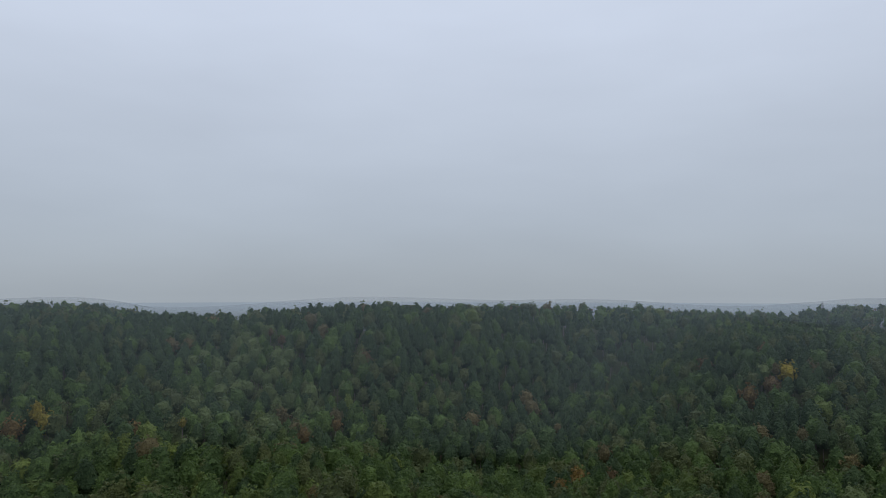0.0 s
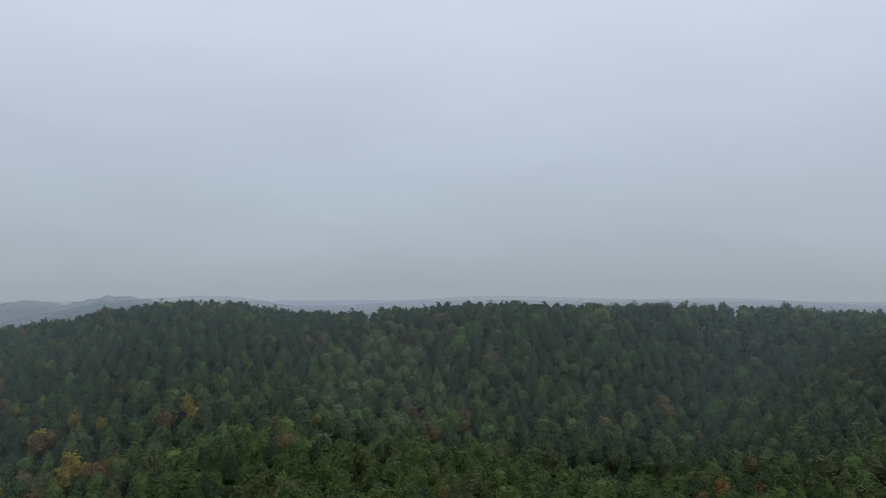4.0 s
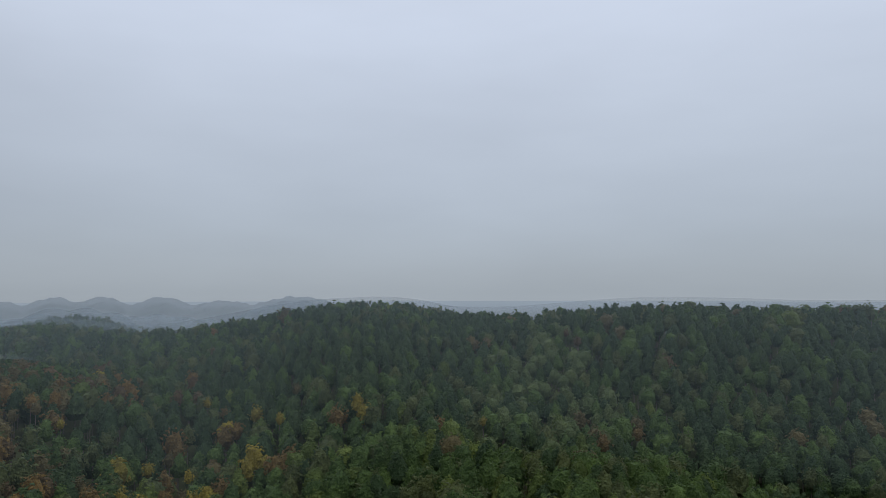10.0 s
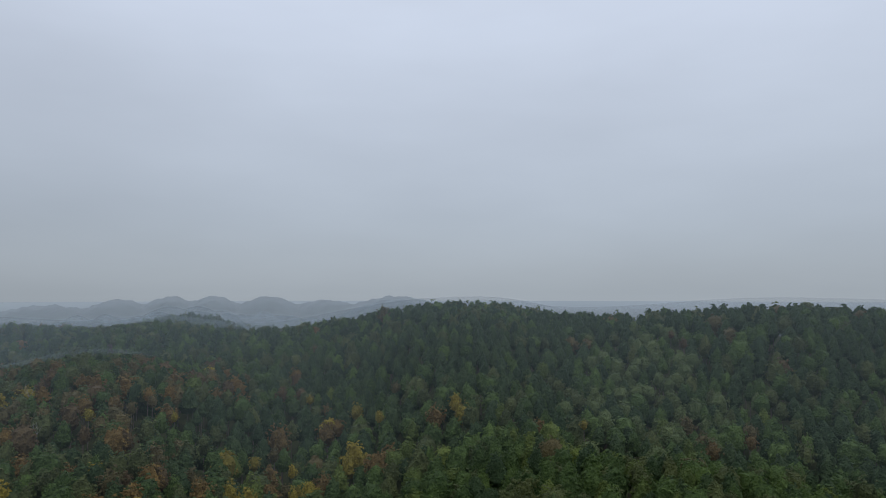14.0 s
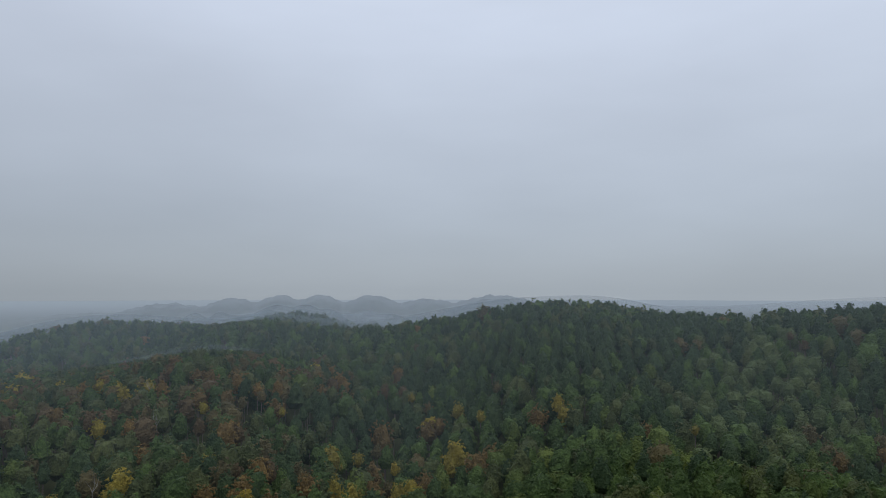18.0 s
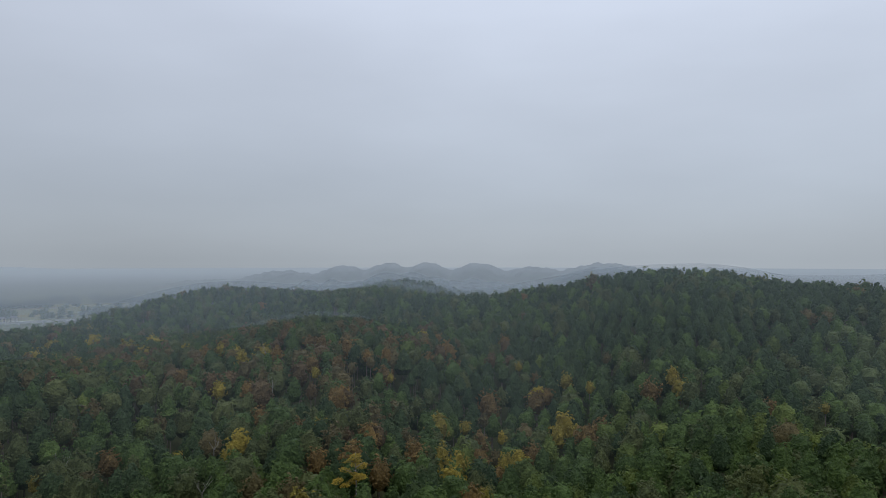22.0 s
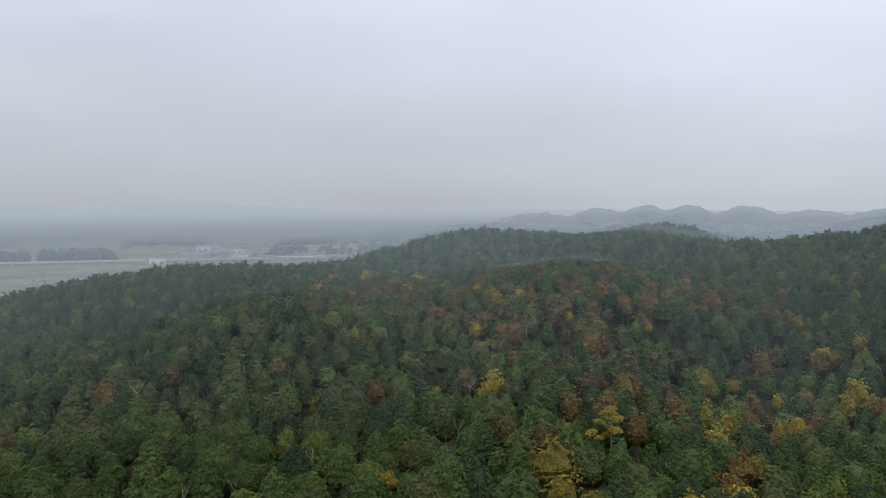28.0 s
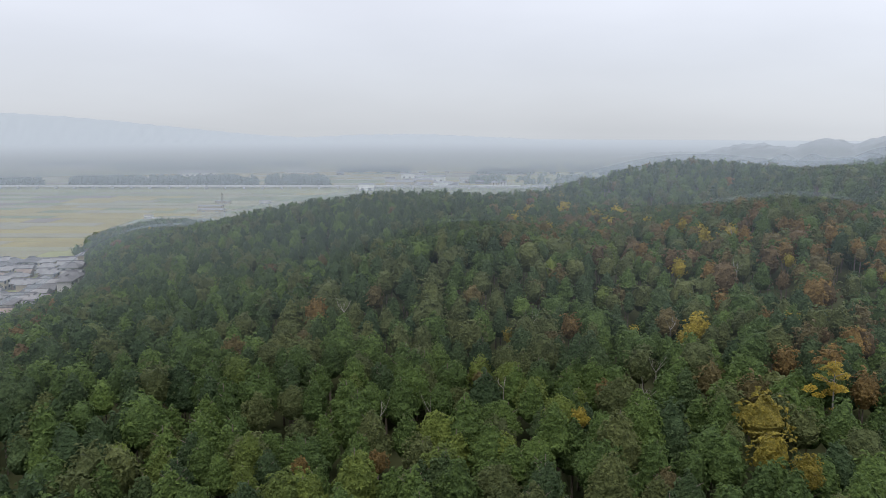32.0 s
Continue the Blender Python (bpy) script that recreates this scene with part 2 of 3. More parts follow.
NORTH_RIDGES = {
    118: (-8.1, 6.4, 7.2, 5.3, 13.1, 16.2, 5.4, 18.3, 13.3, 9.6, 9.7, 9.8, 10.1),
    180: (-1.1, 23.3, 14.7, 11.6, 8.9, 10.8, 8.2, 7.4, -0.1, 9.2, 13.1, 11.7, 11.7),
    242: (11.0, 20.6, 5.4, 22.2, 13.4, 21.7, 20.7, 19.2, 18.6, 25.2, 16.0, 12.8, 13.5),
    304: (-1.0, 5.6, 19.4, 8.5, 8.7, 21.6, 7.5, 22.7, 13.8, 14.6, 8.6, 15.4, 16.8),
    366: (17.4, 31.8, 13.7, -6.5, 13.8, 29.5, 12.4, 16.7, 19.0, 26.5, 21.4, 26.6, 23.5),
}
HILLS = [(-480 + 62 * k, y, 66, h) for band in (SOUTH_SLOPES, NORTH_RIDGES) for y, hs in band.items() for k, h in enumerate(hs)]

HILLS += [(-383, 132, 45, 3.5), (-372, -88, 34, 9), (-425, -104, 40, 8), (-482, -106, 44, 7)]
# spurs and gullies on the slopes: x, y, half length, half width, turn, height
FOLDS = [
    (-90, 110, 46, 24, 150, -7.0), (-100, 180, 46, 24, 120, 7.1), (50, 230, 64, 28, 60, -12.5), (-180, 130, 46, 24, 150, 6.1),
    (-220, 80, 64, 28, 0, -3.4), (-50, 190, 64, 28, 120, -2.8), (60, 252, 38, 32, 30, -9.5), (-110, 140, 26, 26, 0, -2.9),
    (-260, 210, 46, 24, 150, 5.8), (-170, 40, 26, 26, 0, 6.0), (-130, 50, 46, 24, 120, -2.5), (-110, 80, 46, 24, 120, 2.0),
    (-210, 10, 46, 24, 0, -4.8), (-190, 170, 26, 26, 0, -2.2),
]
FAR = [
    (-600, 430, 180, 70, 36, 40), (-640, 640, 150, 90, 45, 36), (-1243, 1007, 80, 150, 51, 52), (-1189, 1071, 78, 150, 48, 53),
    (-1111, 1151, 92, 150, 44, 52), (-1020, 1232, 120, 150, 40, 44), (-900, 1323, 150, 150, 36, 52), (-1300, 930, 90, 150, 55, 46), (-1372, 823, 120, 140, 59, 36),
    (-1440, 690, 130, 140, 63, 18), (-620, 910, 110, 100, 34, 50), (-480, 1310, 260, 120, 20, 13), (450, 900, 300, 120, -26, 18),
    (-3415, -1666, 1150, 500, 116, 145), (-3900, 300, 700, 400, 85, 40),
]


def ground_z(x, y):
    """Height of the soil over the plain."""
    x, y = np.asarray(x, float), np.asarray(y, float)
    z = np.zeros(np.broadcast(x, y).shape)
    for cx, cy, r, h in HILLS:
        z = z + h * np.exp(-((x - cx) ** 2 + (y - cy) ** 2) / r**2)
    for cx, cy, a, b, turn, h in FOLDS:
        c, s = math.cos(radians(turn)), math.sin(radians(turn))
        u, v = (x - cx) * c + (y - cy) * s, -(x - cx) * s + (y - cy) * c
        z = z + h * np.exp(-((u / a) ** 2) - (v / b) ** 2)
    low = np.clip(z / 6, 0, 1)
    z = np.where(z > 6, z, 6 * low * low * (2 - low))
    for cx, cy, a, b, turn, h in FAR:
        c, s = math.cos(radians(turn)), math.sin(radians(turn))
        u, v = (x - cx) * c + (y - cy) * s, -(x - cx) * s + (y - cy) * c
        z = np.maximum(z, h * np.exp(-((u / a) ** 2) - (v / b) ** 2))
    return z


def mesh_from(name, verts, tris, mats, tree=None, smooth=False, index=None):
    """A mesh of triangles out of arrays."""
    me = bpy.data.meshes.new(name)
    verts, tris = np.asarray(verts, np.float32), np.asarray(tris, np.int32)
    me.vertices.add(len(verts))
    me.vertices.foreach_set("co", verts.ravel())
    me.loops.add(tris.size)
    me.loops.foreach_set("vertex_index", tris.ravel())
    me.polygons.add(len(tris))
    me.polygons.foreach_set("loop_start", np.arange(0, tris.size, 3, dtype=np.int32))
    me.update(calc_edges=True)
    for m in mats:
        me.materials.append(m)
    if index is not None:
        me.polygons.foreach_set("material_index", np.asarray(index, np.int32))
    me.polygons.foreach_set("use_smooth", np.full(len(tris), smooth))
    if tree is not None:
        me.attributes.new("tree", "FLOAT", "POINT").data.foreach_set("value", np.asarray(tree, np.float32))
    return me


def polar_sheet(radii, steps, height, start=0.0, end=360.0):
    """A round sheet, or a sector of one, about the hillside: vertices and triangles; height is called with x, y."""
    ang = np.radians(np.linspace(start, end, steps, endpoint=False))
    x = (radii[:, None] * np.sin(ang)).ravel()
    y = (radii[:, None] * np.cos(ang)).ravel()
    i, j = np.meshgrid(np.arange(len(radii) - 1), np.arange(steps if end - start == 360 else steps - 1), indexing="ij")
    a, b = (i * steps + j).ravel(), (i * steps + (j + 1) % steps).ravel()
    c, d = b + steps, a + steps
    return np.stack([x, y, height(x, y)], 1), np.concatenate([np.stack([a, c, b], 1), np.stack([a, d, c], 1)])


gv, gt = polar_sheet(np.concatenate([[0.5], np.arange(12, 560, 9), np.geomspace(570, 4600, 70)]), 300, ground_z)
far_out = np.hypot(gv[gt][:, 0, 0], gv[gt][:, 0, 1]) > 1500
flat = (gv[gt][:, :, 2].max(1) < np.where(far_out, 30.0, 1.2)).astype(int)
ground = tagged(new("ground", mesh_from("ground", gv, gt, [FLOOR, MEADOW], smooth=True, index=flat)),
                "wooded hills falling to a wide grassy farming plain", "ground", kind="structure")


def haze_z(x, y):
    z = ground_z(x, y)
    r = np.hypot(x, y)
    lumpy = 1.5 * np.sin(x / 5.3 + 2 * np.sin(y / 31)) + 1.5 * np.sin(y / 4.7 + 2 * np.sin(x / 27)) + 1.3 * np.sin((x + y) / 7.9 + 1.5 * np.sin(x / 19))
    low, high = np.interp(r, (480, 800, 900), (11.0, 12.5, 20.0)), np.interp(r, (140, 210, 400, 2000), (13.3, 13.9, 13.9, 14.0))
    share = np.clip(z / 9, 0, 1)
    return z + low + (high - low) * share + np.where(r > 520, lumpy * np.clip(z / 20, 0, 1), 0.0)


# haze stand-in: one see-through sheet at treetop height, painted to look like distant air
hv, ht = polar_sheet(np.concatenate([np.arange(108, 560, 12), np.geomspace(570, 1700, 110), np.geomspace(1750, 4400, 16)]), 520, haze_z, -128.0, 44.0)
tagged(new("mist", mesh_from("mist", hv, ht, [HAZE_SHEET], smooth=True)), "thin grey haze lying over woods and plain", "mist", kind="structure")

# ---- crowns of leaves ----
SHAPES = {"dome": (3.0, 7.4), "cone": (2.95, 8.0), "pine": (2.9, 6.4)}


def unit(v):
    return v / (np.linalg.norm(v, axis=-1, keepdims=True) + 1e-9)


def crown_shape(shape, steps, lumps, sprays, size, rim, seed):
    """Vertices and triangles of one crown, its foot at z = 0: drooping leafy sprays over a mass of rounded clumps."""
    rng = np.random.default_rng(seed)
    R, H = SHAPES[shape]
    lean = rng.uniform(-0.05, 0.05, 2)
    strong = {"cone": 0.26, "dome": 0.36, "pine": 0.55}[shape]
    clumps = [(unit(rng.normal(size=3) * (1, 1, 0.8) + (0, 0, 0.25)), strong * rng.uniform(0.45, 1.0), rng.uniform(16, 46)) for _ in range(lumps)]
    wave, tiers = rng.uniform(0, 6.28), rng.uniform(4.5, 6.5)

    def at(th, f):
        """The crown's skin at a turn and a height."""
        if shape == "cone":
            prof = np.where(f < 0.22, 0.66 + 1.55 * f, ((1 - f) / 0.78).clip(0) ** 0.58)
            prof = prof * (1 + 0.09 * np.sin(6.28 * tiers * f + wave + 1.5 * np.sin(2 * th)))
            z = f
        else:
            ph = f * (np.pi - 0.5) + 0.5
            prof, z = np.sin(ph) ** 0.9 * (1.06 - 0.22 * f), 0.5 - 0.5 * np.cos(ph)
        d = unit(np.stack([np.cos(th) * prof, np.sin(th) * prof, (z - 0.45) * 1.5], 1))
        bump = np.zeros(len(d))
        for c, s, p in clumps:
            bump = np.maximum(bump, s * np.maximum(0, d @ c) ** p)
        swell = (0.80 if shape != "pine" else 0.66) + bump
        return np.stack([np.cos(th) * prof * swell * R + lean[0] * H * z, np.sin(th) * prof * swell * R + lean[1] * H * z, H * z * (0.82 + 0.5 * bump)], 1), prof

    m, k = steps
    th, f = np.meshgrid(np.linspace(0, 2 * np.pi, m, endpoint=False) + rng.uniform(0, 6), np.linspace(0, 1, k))
    V, _ = at(th.ravel(), f.ravel())
    i, j = np.meshgrid(np.arange(k - 1), np.arange(m), indexing="ij")
    a, b = (i * m + j).ravel(), (i * m + (j + 1) % m).ravel()
    T = np.concatenate([np.stack([a, b, b + m], 1), np.stack([a, b + m, a + m], 1)])
    th, f = rng.uniform(0, 2 * np.pi, sprays * 6), 0.22 + 0.78 * rng.uniform(0.0, 1.0, sprays * 6)
    p, prof = at(th, f)
    pick = rng.choice(len(p), size=sprays, replace=False, p=(prof + 0.08) / (prof + 0.08).sum())
    th, f, p = th[pick], f[pick], p[pick]
    d = unit(np.cross(at(th + 0.02, f)[0] - p, at(th, np.minimum(f + 0.01, 1.0))[0] - p + (0, 0, 1e-5)))
    # each spray is a small drooping fan, its hub out and up, its rim uneven
    hub = unit(d * 0.75 + (0, 0, 0.62) + rng.normal(size=(sprays, 3)) * 0.24)
    side = unit(np.cross(hub, rng.normal(size=(sprays, 3))))
    up = np.cross(hub, side)
    s = size * rng.uniform(0.6, 1.3, (sprays, 1))
    p = p + d * rng.uniform(-0.35, 0.30, (sprays, 1)) * size
    fan = [p + hub * s * 0.22]
    for q in range(rim):
        ang = 2 * np.pi * (q + rng.uniform(-0.3, 0.3, (sprays, 1))) / rim
        reach = s * rng.uniform(0.55, 1.25, (sprays, 1))
        fan.append(p + (side * np.cos(ang) + up * np.sin(ang)) * reach - hub * s * rng.uniform(0.15, 0.55, (sprays, 1)))
    v = np.stack(fan, 1)
    leaf = np.array([(0, 1 + q, 1 + (q + 1) % rim) for q in range(rim)])
    core = V * ((0.74, 0.74, 0.9) if shape == "pine" else (0.90, 0.90, 0.95))
    return np.concatenate([core, v.reshape(-1, 3)]), np.concatenate([T, (len(V) + np.arange(sprays)[:, None, None] * (rim + 1) + leaf).reshape(-1, 3)])


NEAR = {s: [crown_shape(s, (12, 8), 44, 640, 0.30, 3, 10 * i + len(s)) for i in range(6)] for s in SHAPES}
CLOSE = {s: [crown_shape(s, (9, 6), 38, 150, 0.42, 3, 30 + 10 * i + len(s)) for i in range(8)] for s in SHAPES}
MIDDLE = {s: [crown_shape(s, (7, 5), 30, 72, 0.55, 3, 50 + 10 * i + len(s)) for i in range(8)] for s in SHAPES}
DISTANT = {s: [crown_shape(s, (5, 4), 20, 34, 0.76, 3, 90 + 10 * i + len(s)) for i in range(8)] for s in SHAPES}


def taper(bm, a, b, r0, r1, sides=6):
    """A tapered limb from a to b."""
    a, b = Vector(a), Vector(b)
    q = (b - a).to_track_quat("Z", "Y")
    rings = []
    for p, r in ((a, r0), (b, r1)):
        rings.append([bm.verts.new(p + q @ Vector((r * math.cos(2 * math.pi * k / sides), r * math.sin(2 * math.pi * k / sides), 0))) for k in range(sides)])
    for k in range(sides):
        bm.faces.new((rings[0][k], rings[0][(k + 1) % sides], rings[1][(k + 1) % sides], rings[1][k]))
    bm.faces.new(rings[1])
    bm.faces.new(rings[0][::-1])


def part(name, bm, material, parent, label=""):
    me = bpy.data.meshes.new(name)
    bm.to_mesh(me)
    bm.free()
    me.materials.append(material)
    ob = new(name, me)
    ob.parent = parent
    return tagged(ob, label)


# ---- which tree grows where ----
def patch(x, y, cx, cy, a, b, turn=0.0):
    c, s = math.cos(radians(turn)), math.sin(radians(turn))
    u, v = (x - cx) * c + (y - cy) * s, -(x - cx) * s + (y - cy) * c
    return math.exp(-((u / a) ** 2) - (v / b) ** 2)


def species_at(x, y, rng):
    n1 = noise.noise(Vector((x * 0.022, y * 0.022, 1.7)))
    n2 = noise.noise(Vector((x * 0.05, y * 0.05, 9.1)))
    autumn = max(patch(x, y, -160, 106, 30, 26), 0.9 * patch(x, y, -215, 92, 62, 17), 0.6 * patch(x, y, -278, 108, 34, 20), 0.7 * patch(x, y, -165, 150, 30, 16),
                 0.04 * patch(x, y, 88, 190, 30, 40))
    gully = max(patch(x, y, -103, 118, 34, 9, 60), 0.8 * patch(x, y, -86, 84, 18, 7, 60), 0.6 * patch(x, y, -122, 153, 16, 8, 120))
    pale = max(patch(x, y, -59, 212, 10, 28, 12), patch(x, y, -46, 188, 12, 16))
    dark = max(patch(x, y, -142, 68, 11, 9), patch(x, y, -137, 134, 12, 9), patch(x, y, -240, 38, 80, 36), patch(x, y, -310, 50, 60, 60),
               0.9 * patch(x, y, -118, 200, 44, 30), 0.9 * patch(x, y, -30, 262, 190, 46), 0.7 * patch(x, y, 60, 240, 60, 50), 0.8 * patch(x, y, -190, -20, 60, 22))
    fresh = max(patch(x, y, -78, 122, 30, 24), 0.8 * patch(x, y, -30, 124, 70, 22), patch(x, y, -104, 34, 26, 44))
    warm = max(patch(x, y, -153, 34, 20, 36), 0.5 * patch(x, y, -180, 60, 50, 20))
    w = {
        "green": 0.75 + 1.5 * fresh, "conifer": 0.50 + 2.6 * dark + max(0, n1) * 1.6 * (1 - fresh), "olive": 0.22 + 1.5 * warm + 0.3 * fresh + max(0, n2) * 0.7 + 0.5 * gully + 0.7 * autumn,
        "lime": 0.02 + 0.55 * fresh + 0.25 * gully, "pale": 0.004 + 3.6 * pale, "brown": 0.02 + 0.16 * warm + 0.75 * autumn + 0.15 * gully,
        "orange": 0.002 + 0.30 * autumn + 0.5 * gully + 0.05 * warm, "yellow": 0.001 + 0.16 * autumn + 0.45 * gully, "russet": 0.003 + 0.42 * autumn,
    }
    names = list(w)
    return rng.choices(names, [w[k] for k in names])[0]


SHAPE_OF = {"green": ("cone", "cone", "dome"), "conifer": ("cone",), "olive": ("dome", "pine", "cone"), "lime": ("cone", "dome"), "pale": ("dome", "cone"),
            "brown": ("dome", "pine"), "orange": ("pine",), "yellow": ("pine",), "russet": ("pine", "dome")}

# trees that stand out, by colour: x, y
MARKED = {
    "yellow": [(-135, 44), (-139, 120), (-148, 105), (-132, 158), (-111, 128), (-99, 120), (-106, 110), (-89, 78), (-80, 79), (-90, 100), (-106, 153), (-119, 125), (-59, 166), (-130, 65), (-98, 45), (-81, 65)],
    "orange": [(-135, 55), (-111, 78), (-152, 129), (-151, 122), (-160, 150), (-124, 155), (-99, 114), (-183, 220), (-154, 154), (-26, 180), (-32, 169), (22, 138), (26, 141), (-94, 10), (-96, 19)],
    "brown": [(-90, 66), (-104, 72), (-105, 69), (-202, 88), (-235, 95), (-182, 85), (-111, 167), (-119, 131), (-107, 122), (-138, 87), (-279, 102), (-146, 114), (-148, 121), (31, 197), (90, 197), (78, 159), (-21, 119), (-120, 36), (-151, 21), (-132, 8)],
    "russet": [(-169, 55), (-120, 94), (-142, 100), (-181, 63), (-193, 182), (-56, 236), (-51, 230), (-138, 161)],
    "conifer": [(-146, 62), (-145, 70), (-146, 78), (-140, 127), (-140, 137), (-131, 138), (-135, 70), (-141, 66), (-150, 72), (-136, 131), (-144, 132)],
    "lime": [(70, 280), (-37, 169)],
}
# bare dead trees, x, y and height, and the tall yellow tree
SNAGS = [(-137, 48, 12), (-175, 78, 12.5), (-151, 96, 12.5), (-105, 57, 11), (-112, 38, 12), (-109, 27, 11), (-108, 20, 11), (-146, 15, 12), (-170, 105, 13), (-113, 62, 12), (-128, 71, 12.5), (-190, 87, 13)]
TALL_YELLOW = (-101, 82)
# dark hollows without trees
HOLLOWS = [(-193, 226, 7, 7), (-98, 81, 2.8, 2.8), (-55, 162, 4, 4), (-45, 224, 4, 4), (-32, 204, 3, 3), (-94, 13, 3, 3), (-99, 20, 3, 2.5), (-104, 34, 3.5, 2.5)]
rng = random.Random(4)
trees = []
taken = []
for kind_of, spots in MARKED.items():
    for x, y in spots:
        trees.append((x, y, kind_of, rng.uniform(0.5, 0.78), True))
        taken.append((x, y))
taken = np.array(taken + [q[:2] for q in SNAGS] + [TALL_YELLOW])
STEP = 4.55
gx, gy = np.meshgrid(np.arange(-520, 300, STEP), np.arange(-190, 470, STEP * 0.87))
gx = gx + (np.arange(gx.shape[0]) % 2)[:, None] * STEP / 2
gx, gy = gx.ravel(), gy.ravel()
rise = ground_z(gx * 1.05, gy * 1.05) - ground_z(gx, gy)
for x0, y0, up in zip(gx, gy, rise):
    d = math.hypot(x0 + 6, y0 - 8)
    az = math.degrees(math.atan2(-x0, y0))
    # thinner on the far sides of the ridges
    keep = 1.0 if d < 250 or (x0 < -200 and y0 < 40) else 0.60 if up > -1.5 else 0.16
    if d < 48 or math.hypot(x0, y0) > 545 or not -37 < az < 119 or rng.random() > keep:
        continue
    x, y = x0 + rng.uniform(-0.36, 0.36) * STEP, y0 + rng.uniform(-0.36, 0.36) * STEP
    if ((taken - (x, y)) ** 2).sum(1).min() < 2.5**2 or any(((x - cx) / a) ** 2 + ((y - cy) / c) ** 2 < 1 for cx, cy, a, c in HOLLOWS):
        continue
    trees.append((x, y, species_at(x, y, rng), 1.0 if keep == 1.0 else 1.18 if keep > 0.5 else 1.4, False))
tx, ty = np.array([t[0] for t in trees]), np.array([t[1] for t in trees])
tz = ground_z(tx, ty)

TREE_LABEL = {
    "green": "green broadleaf tree with a full rounded crown", "conifer": "dark green conifer with a dense pointed crown", "olive": "olive-green tree with a loose crown",
    "lime": "yellow-green broadleaf tree turning in autumn", "pale": "pale grey-green tree with a thin crown", "brown": "brown autumn tree with a withering crown",
    "orange": "orange autumn tree among green trees", "yellow": "bright yellow autumn tree with airy crown", "russet": "dull red autumn tree with a sparse crown",
}
near_mesh, trunk_mesh = {}, {}


def trunk_of(height, seed):
    """A trunk with a few limbs, its foot below the soil line."""
    if (height, seed) not in trunk_mesh:
        r = random.Random(seed)
        bm = bmesh.new()
        top = Vector((r.uniform(-0.3, 0.3), r.uniform(-0.3, 0.3), height * 0.92))
        mid = Vector((r.uniform(-0.15, 0.15), r.uniform(-0.15, 0.15), height * 0.5))
        taper(bm, (0, 0, -0.6), mid, 0.19, 0.14)
        taper(bm, mid, top, 0.14, 0.04)
        for k in range(6):
            f = r.uniform(0.42, 0.85)
            a = r.uniform(0, 6.28)
            p = mid.lerp(top, (f - 0.42) / 0.6)
            taper(bm, p, p + Vector((math.cos(a) * 1.3, math.sin(a) * 1.3, 0.9)), 0.06, 0.02, 4)
        me = bpy.data.meshes.new("trunk")
        bm.to_mesh(me)
        bm.free()
        me.materials.append(BARK)
        trunk_mesh[(height, seed)] = me
    return trunk_mesh[(height, seed)]


def near_tree(x, y, z, species, shape, variant, height, scale, turn):
    """A tree of its own: trunk and crown."""
    name = {"conifer": "conifer_tree"}.get(species, "tree")
    ob = tagged(new(name), TREE_LABEL[species], "tree", "trees of the hillside")
    ob.location, ob.rotation_euler = (x, y, z), (0, 0, turn)
    key = (species, shape, variant)
    if key not in near_mesh:
        v, t = NEAR[shape][variant]
        near_mesh[key] = mesh_from("crown", v, t, [LEAF[species]])
    tr = new("trunk", trunk_of(10, variant))
    tr.parent, tr.scale = ob, (1, 1, height / 10)
    cr = new("crown", near_mesh[key])
    cr.parent = ob
    cr.location, cr.scale = (0, 0, height - SHAPES[shape][1] * scale), (scale, scale, scale)
    return ob


def wooded(x, y):
    """Above zero uphill of the village's edge."""
    depth, side = -0.9914 * (x + 13.4) + 0.1305 * (y - 16.2), 0.1305 * (x + 13.4) + 0.9914 * (y - 16.2)
    return side + 0.50 * depth if 230 < depth < 480 else 1.0


batches = {}
near_count = 0
for (x, y, sp, sc, mark), z in zip(trees, tz):
    if not mark and (z < 0.7 or wooded(x, y) < 0):
        continue
    shape = rng.choice(SHAPE_OF[sp])
    big = rng.random() ** 2
    scale = sc * (0.74 + 0.44 * big + 0.18 * noise.noise(Vector((x * 0.06, y * 0.06, 7.0))))
    height = 10.6 + rng.uniform(-1.3, 1.3) + 2.6 * big + 2.9 * noise.noise(Vector((x * 0.045, y * 0.045, 4.0))) + (0.6 if shape == "cone" else 0.0)
    d = math.hypot(x + 6, y - 8)
    height += (1.1 if d > 210 else 0.0) + (-0.9 if mark else 0.0)
    if d > 165:
        height = min(max(height, 12.4), 13.9 + rng.uniform(-0.8, 0.6))
    elif d > 105:
        height = min(height, 13.2)
    if -132 < x < -66 and -10 < y < 72 and d < 128 and near_count < 230:
        near_tree(x, y, z, sp, shape, rng.randrange(6), height, scale, rng.uniform(0, 6.28))
        near_count += 1
    else:
        lod = "close" if d < 150 else "mid" if d < 265 else "far"
        batches.setdefault((sp, lod), []).append((shape, rng.randrange(8), x, y, z + height, scale, rng.uniform(0, 6.28), rng.random(), z))


